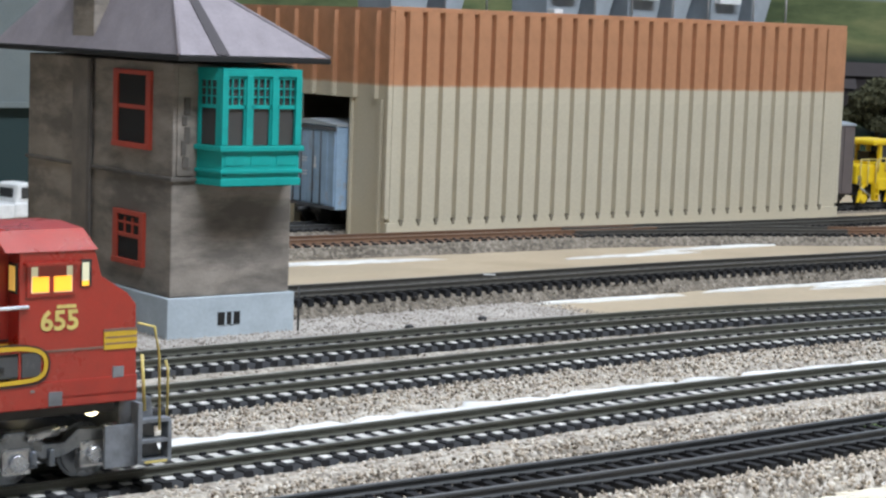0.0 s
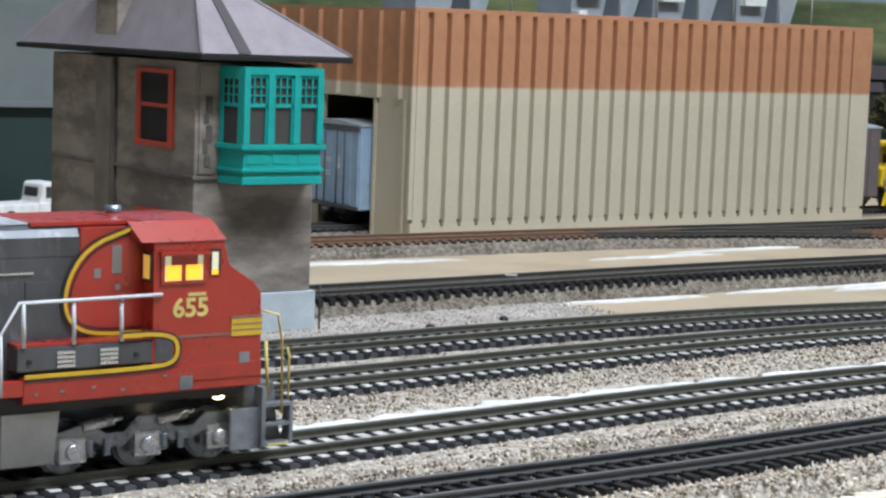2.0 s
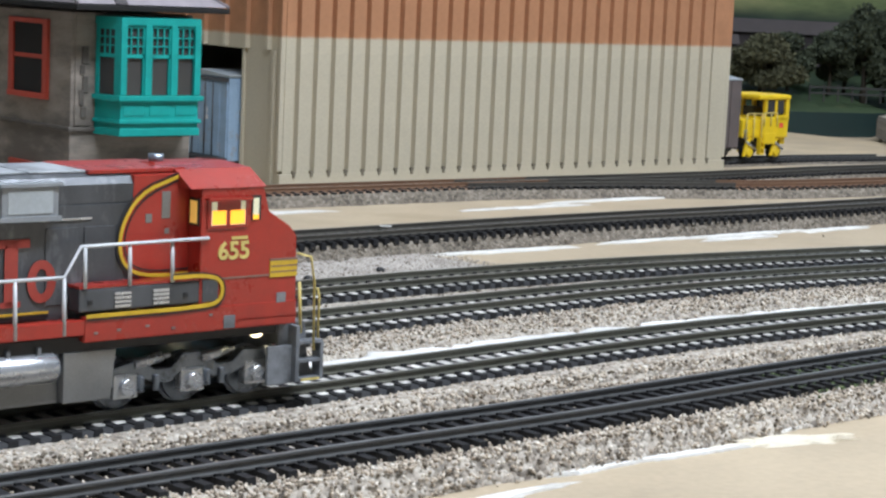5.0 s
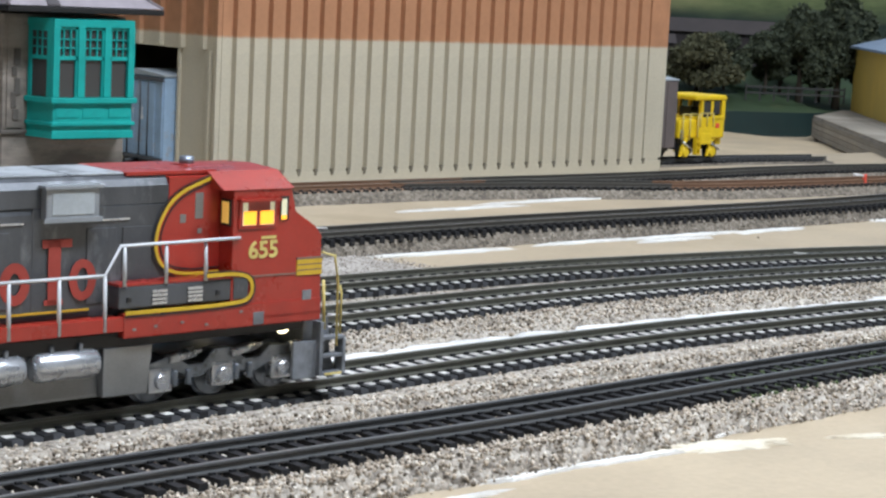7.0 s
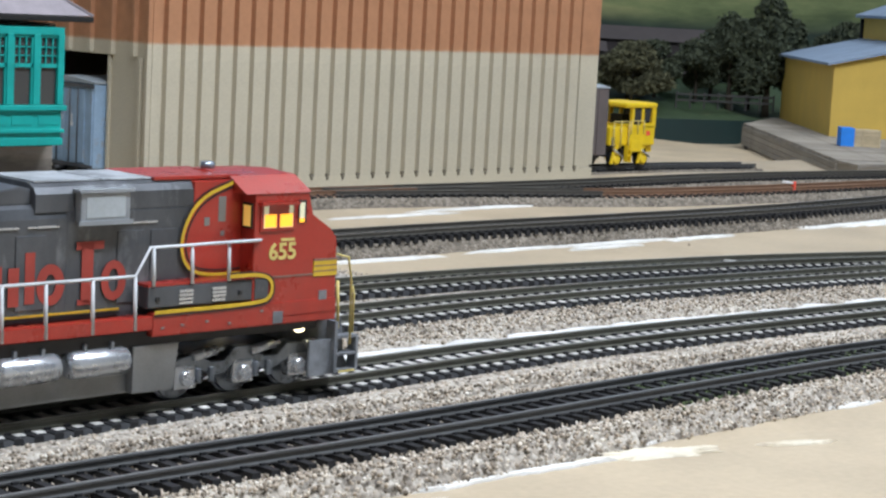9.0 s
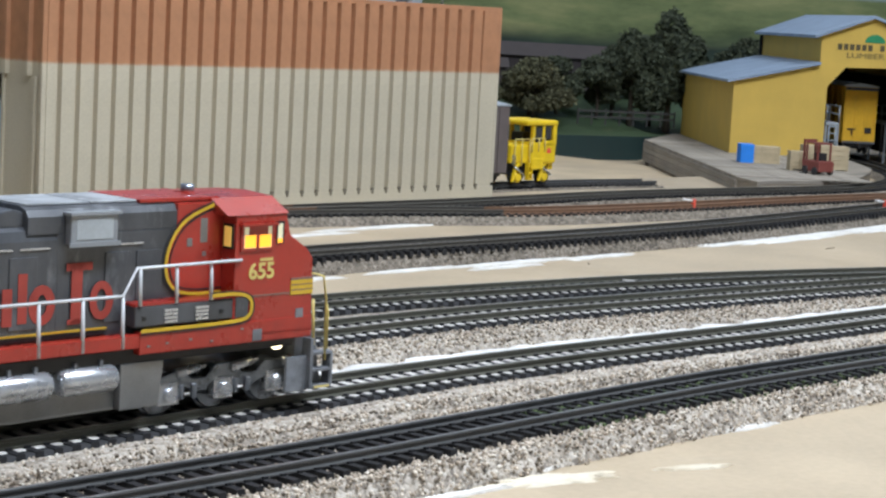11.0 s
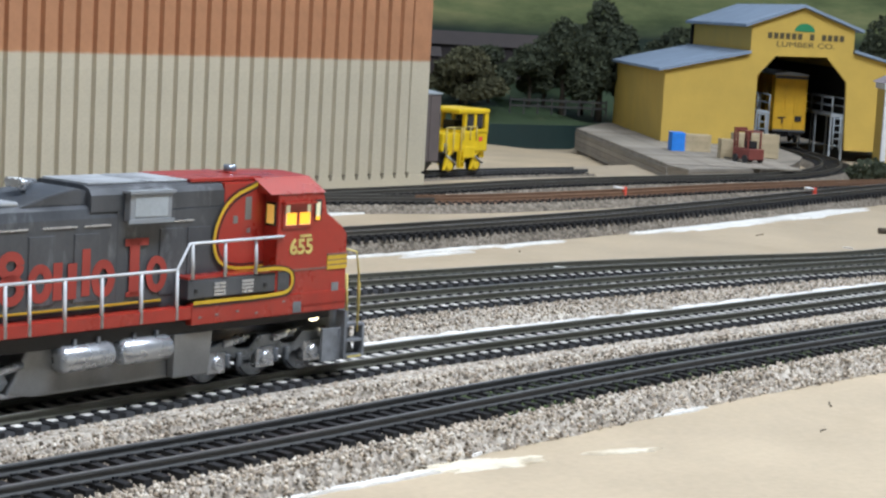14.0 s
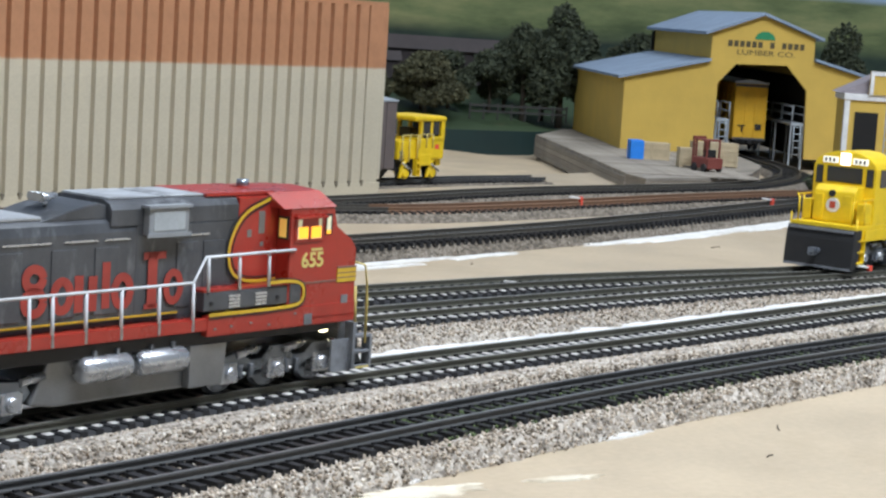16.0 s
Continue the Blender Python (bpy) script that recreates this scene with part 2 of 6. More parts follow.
# ---- table, ballast and tracks ----
def spline(points, step=4.0):
    """A smooth line through (x, y) points, as an array of x, y and heading."""
    p = np.array(points, float)
    d = np.r_[0, np.cumsum(np.hypot(*np.diff(p, axis=0).T))]
    tang = np.gradient(p, d, axis=0)
    out = []
    for i in range(len(p) - 1):
        h = d[i + 1] - d[i]
        for s in np.linspace(0, 1, max(2, int(h / step)), endpoint=False):
            a, b = 2 * s**3 - 3 * s**2 + 1, s**3 - 2 * s**2 + s
            out.append(a * p[i] + b * h * tang[i] + (1 - a) * p[i + 1] + (s**3 - s**2) * h * tang[i + 1])
    out.append(p[-1])
    out = np.array(out)
    g = np.gradient(out, axis=0)
    return np.c_[out, np.arctan2(g[:, 1], g[:, 0])]


TRACKS = {
    "near": ([(-150, 318), (100, 322), (240, 325.5), (300, 325), (400, 327.5), (470, 328.5), (530, 327), (620, 323), (800, 308), (1000, 280)], 9.5),
    "main": ([(-250, 342), (0, 357), (165, 366), (280, 371.5), (380, 375.5), (434, 375), (500, 371.5), (560, 367.5), (620, 365), (690, 362.5), (850, 352), (1050, 332)], 11.5),
    "middle": ([(-100, 438), (287, 446), (391, 451), (460, 452), (525, 449), (592, 441), (658, 433), (733, 422), (800, 411), (900, 402), (1050, 398), (1300, 408), (1600, 430)], 9.5),
    "tower_side": ([(-100, 492), (316, 494), (430, 496), (500, 493), (565, 485), (637, 474), (711, 456), (785, 437), (850, 433), (950, 440), (1100, 462), (1400, 520), (1800, 610), (2280, 720)], 9.5),
    "far": ([(0, 600), (400, 597), (600, 600), (700, 597), (800, 596), (910, 602), (1050, 615), (1186, 624), (1500, 650)], 9.5),
    "wall_side": ([(100, 762), (300, 757), (478, 750), (640, 743), (829, 735), (930, 737), (1000, 733), (1081, 722), (1180, 714), (1255, 729), (1345, 774), (1415, 843), (1540, 970)], 8.0),
    "rusty": ([(640, 742), (730, 722), (808, 694), (905, 682), (1050, 676), (1150, 668), (1230, 655)], 7.6),
    "siding": ([(430, 834), (700, 833), (930, 832), (1020, 828), (1085, 818)], 4.2),
}
GAUGE, PITCH = 14.2, 5.15


def rail_mesh(line, off, top, h=2.3):
    prof = [(-0.95, 0), (-0.95, 0.35), (-0.3, 0.6), (-0.3, h - 0.75), (-0.62, h - 0.6), (-0.62, h - 0.1), (-0.5, h), (0.5, h), (0.62, h - 0.1), (0.62, h - 0.6), (0.3, h - 0.75), (0.3, 0.6), (0.95, 0.35), (0.95, 0)]
    verts, faces, n = [], [], len(prof)
    for x, y, a in line:
        for u, w in prof:
            o = off + u
            verts.append((x - math.sin(a) * o, y + math.cos(a) * o, top - h + w))
    for i in range(len(line) - 1):
        for k in range(n):
            faces.append((i * n + k, (i + 1) * n + k, (i + 1) * n + (k + 1) % n, i * n + (k + 1) % n))
    return verts, faces


def sleeper_data(w=2.5, length=26.2, h=2.6):
    bm = bmesh.new()
    bm_box(bm, -w / 2, w / 2, -length / 2, length / 2, -h, 0)
    for v in bm.verts:
        if v.co.z > -0.1:
            v.co.x *= 0.9
            v.co.y *= 0.992
    for s in (-1, 1):
        for t in (-1, 1):
            y = s * GAUGE / 2 + t * 1.5
            bm_box(bm, -0.7, 0.7, y - 0.35, y + 0.35, -0.1, 0.55)
    return data_of("sleeper", bm, TIE)


BARE = worn("bare_plywood", (0.56, 0.44, 0.29), size=40, grain=2, rough=0.7, bump=0.08, stain=(0.46, 0.36, 0.25), stain_size=60, stain_from=0.5)
FILLER = worn("pale_filler", (0.60, 0.58, 0.54), dark=0.4, light=1.3, size=5, grain=0.8, rough=0.9, bump=0.2)
FILLER_RUST = worn("rusty_filler", (0.25, 0.155, 0.10), dark=0.6, light=1.4, size=5, grain=0.8, rough=0.9, bump=0.2)
MOSS = stones_mat("moss_tufts", [(0.0, (0.03, 0.045, 0.018)), (1.0, (0.11, 0.15, 0.06))])
GRIT = stones_mat("grit_stones", [(0.0, (0.20, 0.17, 0.145)), (0.6, (0.42, 0.372, 0.325)), (1.0, (0.63, 0.58, 0.53))])
SLEEPER = sleeper_data()
LINES = {}


def build_track(key, label):
    points, top = TRACKS[key]
    line = LINES[key] = spline(points)
    t = thing("track", 0, 0, 0, 0, label, "railway track", "tracks on the layout")
    metal = RUST if key in ("rusty", "wall_side") else RAIL_BLACK if key in ("near", "siding") else RAIL_DIM if key == "far" else RAIL
    for s in (-1, 1):
        v, f = rail_mesh(line, s * GAUGE / 2, top)
        r = raw("rail", v, f, metal, t)
        r.data.materials.append(RUST if key == "rusty" else RAILTOP_DARK if key in ("near", "far", "wall_side", "siding") else RAILTOP)
        r.data.materials.append(RAIL_DIM)
        for p in r.data.polygons:
            # rust fades out past the building's near half, and comes back by its far end
            dull = key == "wall_side" and p.center.x > 690 * U or key == "rusty" and p.center.x < 790 * U
            p.material_index = 2 if dull else 1 if p.index % 14 == 6 else 0
    seg = np.hypot(*np.diff(line[:, :2], axis=0).T)
    d = np.r_[0, np.cumsum(seg)]
    rng = random.Random(key)
    s = 2.0
    while s < d[-1] - 2:
        x, y, a = (float(np.interp(s, d, line[:, k])) for k in range(3))
        o = new("sleeper", SLEEPER)
        o.parent = t
        o.matrix_basis = pose(x * U, y * U, (top - 2.3) * U, 0, 0, math.degrees(a) + rng.uniform(-0.7, 0.7))
        s += PITCH + rng.uniform(-0.12, 0.12)
    return t


def strip(name, line, width0, width1, z, material, edge=1.5, seed=1, drop=3.5, cols=9, rough=0.45):
    """A bed along a line from width0 (to the right of it) to width1 (to the left), with worn, sloping edges."""
    verts, faces = [], []
    for i, (x, y, a) in enumerate(line):
        n0 = edge * noise.noise((i * 0.35, seed, 0)) + 0.6 * edge * noise.noise((i * 1.3, seed, 4))
        n1 = edge * noise.noise((i * 0.35, seed, 9)) + 0.6 * edge * noise.noise((i * 1.3, seed, 14))
        a0, a1 = -width0 + n0, width1 + n1
        for k in range(cols):
            if k in (0, cols - 1):
                o, h = (a0 if k == 0 else a1), -0.4
            else:
                w = (k - 1) / (cols - 3)
                o = a0 + drop + w * (a1 - a0 - 2 * drop)
                h = z + rough * noise.noise((x * 0.2, y * 0.2 + o, seed))
            verts.append((x - math.sin(a) * o, y + math.cos(a) * o, h))
    for i in range(len(line) - 1):
        for k in range(cols - 1):
            faces.append((i * cols + k, (i + 1) * cols + k, (i + 1) * cols + k + 1, i * cols + k + 1))
    return raw(name, verts, faces, material, smooth=True)


def pebbles(name, spots, r0, r1, material, seed):
    """Loose stones, six-cornered, at (x, y, z)."""
    rng = np.random.default_rng(seed)
    n = len(spots)
    base = np.array([(1, 0, 0), (-1, 0, 0), (0, 1, 0), (0, -1, 0), (0, 0, 1), (0, 0, -1)], float)
    tri = np.array([(0, 2, 4), (2, 1, 4), (1, 3, 4), (3, 0, 4), (2, 0, 5), (1, 2, 5), (3, 1, 5), (0, 3, 5)])
    r = rng.uniform(r0, r1, (n, 1, 1)) * rng.uniform(0.6, 1.25, (n, 6, 1))
    q = rng.normal(size=(n, 3, 3))
    q, _ = np.linalg.qr(q)
    v = np.einsum("kj,njl->nkl", base, q) * r + np.asarray(spots)[:, None]
    f = tri[None] + 6 * np.arange(n)[:, None, None]
    me = bpy.data.meshes.new(name)
    me.vertices.add(6 * n)
    me.vertices.foreach_set("co", (v * U).ravel())
    me.loops.add(24 * n)
    me.loops.foreach_set("vertex_index", f.ravel())
    me.polygons.add(8 * n)
    me.polygons.foreach_set("loop_start", np.arange(0, 24 * n, 3))
    me.update(calc_edges=True)
    me.materials.append(material)
    return new(name, me)


def patch(name, cx, cy, length, width, angle, z, material, seed, label):
    """A spilled patch of plaster with a ragged outline."""
    bm = bmesh.new()
    n, ring, core = 150, [], []
    ca, sa = math.cos(radians(angle)), math.sin(radians(angle))
    for k in range(n):
        a = 2 * math.pi * k / n
        w = 1 + 0.38 * noise.noise((math.cos(a) * 2.2, math.sin(a) * 2.2, seed)) + 0.35 * noise.noise((math.cos(a) * 6, math.sin(a) * 6, seed)) + 0.3 * noise.noise((math.cos(a) * 17, math.sin(a) * 17, seed))
        u, v = length / 2 * math.copysign(abs(math.cos(a)) ** 0.6, math.cos(a)) * w, width / 2 * math.sin(a) * w
        for ls, f, h in ((ring, 1.0, 0.05), (core, 0.86, z)):
            ls.append(bm.verts.new((cx + ca * u * f - sa * v * f, cy + sa * u * f + ca * v * f, h)))
    for k in range(n):
        bm.faces.new((ring[k], ring[(k + 1) % n], core[(k + 1) % n], core[k]))
    bm.faces.new(core)
    return tagged(part(name, bm, material), label, "plaster patch", "plaster patches on the board", "structure")


def terrain():
    bm = bmesh.new()
    bmesh.ops.create_grid(bm, x_segments=120, y_segments=120, size=1, matrix=Matrix.Translation((800, 500, 0)) @ Matrix.Diagonal((2295, 2145, 1, 1)))
    for v in bm.verts:  # the board steps down behind the siding
        d = min(v.co.y - 868, (400 - v.co.x + v.co.y) * 0.7, v.co.x - 900)
        v.co.z = -14 * min(max(d, 0), 36) / 36
    tagged(part("ground", bm, TAN), "tan painted plywood board of the layout", "layout board", kind="structure")
    beds = [("near", 22, 22, 5.6, 2), ("main", 24, 12, 7.8, 3), ("middle", 38, 24, 5.3, 4), ("tower_side", 26, 16, 5.2, 5),
            ("far", 15.5, 17, 5.4, 6), ("wall_side", 20, 18, 4.8, 7), ("rusty", 17, 15, 4.4, 8), ("siding", 17, 17, 1.3, 9)]
    for key, a, b, z, seed in beds:
        tagged(strip("ballast", LINES[key], a, b, z, BALLAST if seed < 6 else BALLAST_DARK, seed=seed), "grey-brown stone ballast under the track", "ballast", kind="structure")
    line = spline([(-100, 347), (240, 350), (400, 352), (520, 350), (640, 345), (850, 330)])
    tagged(strip("ballast", line, 20, 20, 5.2, BALLAST, seed=12), "grey-brown stone ballast between two tracks", "ballast", kind="structure")
    line = spline([(-50, 545), (200, 547), (330, 546), (420, 545), (455, 547), (485, 552)])
    tagged(strip("gravel", line, 38, 40, 0.8, GREY_FINE, edge=6, seed=21), "fine grey gravel beside the signal tower", "gravel", kind="structure")
    # loose stones on the beds nearest the camera
    rng = np.random.default_rng(5)
    spots, dark = [], []
    for key, a, b, z, count in (("near", 23, 26, 5.9, 40000), ("main", 30, 11, 7.7, 21000), ("middle", 38, 20, 5.8, 20000), ("tower_side", 20, 14, 5.3, 4000), ("far", 16.5, 16, 5.5, 4500), ("wall_side", 19, 17, 4.8, 5000)):
        line = LINES[key]
        line = line[(line[:, 0] > 130) & (line[:, 0] < 900)]
        k = rng.integers(0, len(line) - 1, count)
        o = rng.uniform(-a, b, count)
        j = rng.uniform(-2, 2, count)
        x, y, h = line[k].T
        edge = np.minimum(o + a, b - o)
        (dark if key in ("far", "wall_side", "tower_side") else spots).append(np.c_[x + j - np.sin(h) * o, y + np.cos(h) * o, np.minimum(z, 0.6 + edge * 1.5) + rng.uniform(-0.5, 0.25, count)])
    tagged(pebbles("dark_ballast_stones", np.concatenate(dark), 0.3, 0.68, STONES_DARK, 4), "loose dark brown ballast stones", "stones", kind="stuff")
    tagged(pebbles("ballast_stones", np.concatenate(spots), 0.3, 0.7, STONES, 3), "loose grey, tan and white ballast stones", "stones", kind="stuff")
    # pale filler between the sleepers of the tracks by the locomotive
    for key, z, lo, hi in (("main", 9.12, 9.9, 8.4), ("middle", 7.12, 10.7, 8), ("tower_side", 7.08, 10.0, 7.6)):
        tagged(strip("track_filler", LINES[key], lo, hi, z, FILLER, edge=0.5, seed=41, drop=0.3, rough=0.1), "pale dusty filler between the sleepers", "filler", kind="structure")
        # black strip: the sleepers' web, with the shadow between their ends coloured in
        tagged(strip("sleeper_web", LINES[key], 12.9, 12.9, TRACKS[key][1] - 2.62, TIE, edge=0.0, seed=42, drop=0.05, rough=0.0), "black web that joins the sleepers, with the shade between them", "track web", kind="structure")
    line = LINES["wall_side"]
    tagged(strip("track_filler", line[line[:, 0] < 690], 11.5, 10, 5.5, FILLER_RUST, edge=0.8, seed=43, drop=0.4, rough=0.25), "rusty brown dirt between the sleepers", "filler", kind="structure")
    line = LINES["rusty"]
    tagged(strip("track_filler", line[line[:, 0] > 790], 11.5, 10, 5.0, FILLER_RUST, edge=0.8, seed=44, drop=0.4, rough=0.25), "rusty brown dirt between the sleepers", "filler", kind="structure")
    n = 9000
    x, o = rng.uniform(150, 492, n), rng.uniform(-36, 38, n)
    tagged(pebbles("grit", np.c_[x, 546 + o, 0.85 + rng.uniform(-0.3, 0.25, n)], 0.25, 0.6, GRIT, 8), "fine grey grit beside the signal tower", "grit", kind="stuff")
    line = LINES["near"]
    line = line[(line[:, 0] > 385) & (line[:, 0] < 640)]
    k = rng.integers(0, len(line), 2600)
    o = rng.normal(-3, 5, 2600)
    tagged(pebbles("moss", np.c_[line[k, 0] + rng.uniform(-2, 2, 2600), line[k, 1] + o, 6.6 + rng.uniform(-0.5, 0.5, 2600)], 0.3, 0.8, MOSS, 9), "green moss between the rails of the near track", "moss", kind="stuff")
    bm = bmesh.new()
    bmesh.ops.create_grid(bm, x_segments=8, y_segments=8, size=1, matrix=Matrix.Translation((1080, 930, 0.5)) @ Matrix.Diagonal((150, 110, 1, 1)))
    tagged(set_back(part("bare_board", bm, BARE), 1.1), "bare warm-toned plywood sheet before the grass bank", "plywood sheet", kind="structure")
    # plaster left on the board
    line = LINES["main"]
    line = line[(line[:, 0] > 150) & (line[:, 0] < 850)]
    tagged(strip("plaster_strip", line, -14, 33, 6.6, PLASTER_GREY, edge=5.0, seed=31, drop=2), "white plaster strip beside the track", "plaster", kind="structure")
    for cx, cy, l, w, a, seed in ((482, 717, 90, 9, -4, 1), (735, 703, 140, 6, 1, 3), (640, 692, 70, 6, 0, 12), (522, 579, 66, 6, -2, 2), (606, 580, 50, 5, 0, 4), (652, 569, 42, 4, 0, 5), (668, 578, 66, 7, 0, 6),
                                  (728, 575, 46, 7, 3, 8), (890, 583, 150, 17, 2, 7), (1010, 590, 120, 16, 6, 14), (330, 301, 34, 3, -4, 10), (300, 302, 26, 2.5, 0, 15), (366, 306, 18, 2, 4, 9), (454, 307, 26, 4, -4, 11), (250, 294, 60, 4, 3, 13)):
        patch("plaster_patch", cx, cy, l, w, a, 0.7, PLASTER, seed * 3.7, "spilled white plaster on the tan board")
    for cx, cy, l, w, a, seed in ((361, 298, 38, 9, -16, 21), (402, 286, 20, 4, -20, 23)):
        patch("plaster_patch", cx, cy, l, w, a, 0.5, PLASTER_CREAM, seed * 3.7, "thin cream plaster smear on the tan board")


for key, text in (("near", "black-sleepered model track with dark rails and mossy green ballast"), ("main", "black-sleepered model track that carries the red locomotive"),
                  ("middle", "model track with black sleepers and dull steel rails"), ("tower_side", "model track with brown sleepers beside the signal tower"),
                  ("far", "weathered dark model track beyond the signal tower"), ("wall_side", "dark model track along the metal-sided building"),
                  ("rusty", "rust-brown model track on low ballast"), ("siding", "model siding that runs through the metal-sided building")):
    build_track(key, text)
terrain()



# ---- the metal-sided warehouse ----
def warehouse():
    w = thing("warehouse", 557.6, 785, 0, 0, "metal-sided warehouse, cream below and orange-brown above", "warehouse")
    L, D, H = 324.7, 150, 114
    # front sheet with proud ribs; the ribs stop short of the sill
    boxes("front_wall", SIDING, w, [(0, L, 0.2, 4, 0, H)])
    bm = bmesh.new()
    bm_prism(bm, [(-4.25, 0), (-3.75, -2.9), (3.75, -2.9), (4.25, 0)], 9.0, H - 1.2, "z")
    panel = data_of("siding_rib", bm, SIDING)
    for k in range(28):
        o = new("siding_rib", panel)
        o.parent = w
        o.matrix_basis = pose((13.4 + k * 10.77) * U, 0.2 * U, 0)
    bm = bmesh.new()  # small pinched feet where the valleys end, darker than the sheets
    bm_prism(bm, [(-1.0, 10.6), (1.0, 10.6), (0.2, 7.2), (-0.7, 7.4)], -3.6, -2.0)
    foot = data_of("valley_foot", bm, SIDING_DARK)
    for k in range(29):
        o = new("valley_foot", foot)
        o.parent = w
        o.matrix_basis = pose((8.0 + k * 10.77) * U, 0.2 * U, 0)
    boxes("end_panel", SIDING, w, [(1.3, 6.6, -2.1, 0.2, 9, H - 1.2)], 0.3)
    boxes("end_panel", SIDING, w, [(L - 14.6, L - 1.4, -2.1, 0.2, 9, H - 1.2)], 0.3)
    boxes("sill", SIDING, w, [(-0.6, L + 0.6, -2.7, 0.2, 0, 9)], 0.3)
    boxes("cornice", SIDING, w, [(-1.2, L + 1.2, -1.9, 0.2, H - 1.6, H + 0.8)], 0.3)
    for x in (-1.4, L - 1.2):
        boxes("corner_trim", SIDING, w, [(x, x + 2.6, -1.9, 0.1, 10.7, H - 1.7)], 0.3)
    # end wall with the track door
    bars("end_wall", SIDING, w, [(0, 4, 4.05, 31, 0, H), (0, 4, 82, D, 0, H), (0, 4, 31, 82, 69, H)])
    bm = bmesh.new()
    bm_prism(bm, [(0, -1.8), (-2.2, -1.3), (-2.2, 1.3), (0, 1.8)], 0, 1, "z")
    for v in bm.verts:
        v.co.z = 69.5 if v.co.z < 0.5 else H - 1.5
    rib = data_of("siding_rib", bm, SIDING)
    for k in range(8):
        y = 10 + k * 18.6
        o = new("siding_rib", rib)
        o.parent = w
        o.matrix_basis = pose(-0.05 * U, y * U, 0)
    bars("door_post", SIDING, w, [(-1.6, 0, 3.5, 6, 0.2, 69), (-1.6, 0, 29, 31, 0.2, 69)], 0.3)
    boxes("back_wall", SIDING, w, [(0, L, D, D + 3, 0, H)])
    bars("far_end_wall", SIDING, w, [(L - 4, L, 4.05, 31, 0, H), (L - 4, L, 82, D, 0, H), (L - 4, L, 31, 82, 69, H)])
    boxes("roof", DARK, w, [(0.5, L - 0.5, 1, D, H - 4, H - 2.4)])
    return w


CONCRETE_DARK = worn("stained_concrete", (0.12, 0.105, 0.09), dark=0.5, light=1.4, size=12, grain=0.8, rough=0.9, bump=0.25)
CONCRETE_MID = worn("grimy_concrete", (0.2, 0.172, 0.145), dark=0.6, light=1.3, size=12, grain=0.8, rough=0.9, bump=0.25)
BLACK_SLATE = worn("dark_slate", (0.075, 0.066, 0.07), size=10, grain=0.8, rough=0.9, bump=0.1)


# ---- the signal tower ----
def sash_window(parent, face, mat_frame, x0, x1, z0, z1, lattice, mat_glass=None):
    """A sash window in the plane y = face of its parent's side, seen from -y."""
    w = (x1 - x0)
    f = boxes("window", mat_frame, parent, [(x0, x0 + 3.0, face - 1, face + 1.4, z0, z1), (x1 - 3.0, x1, face - 1, face + 1.4, z0, z1), (x0 + 2.6, x1 - 2.6, face - 1, face + 1.4, z1 - 1.6, z1),
                                            (x0, x1, face - 1.4, face + 1.4, z0 - 1.2, z0 + 0.6), (x0 + 2.6, x1 - 2.6, face - 0.6, face + 1.0, (z0 + z1) / 2 - 0.6, (z0 + z1) / 2 + 0.8)], 0.2)
    if lattice:
        zm = (z0 + z1) / 2
        rows = [(x0 + 2.6 + (w - 5.2) * k / 3 - 0.35, x0 + 2.6 + (w - 5.2) * k / 3 + 0.35, face - 0.75, face - 0.2, zm + 0.8, z1 - 2.4) for k in (1, 2)]
        rows += [(x0 + 2.6, x1 - 2.6, face - 0.7, face - 0.2, zm + (z1 - zm) * 0.5 - 0.3, zm + (z1 - zm) * 0.5 + 0.4)]
        bars("glazing_bar", mat_frame, f, rows)
    boxes("pane", mat_glass or GLASS, f, [(x0 + 1.5, x1 - 1.5, face - 0.25, face - 0.12, z0 + 0.6, z1 - 1)])
    return f


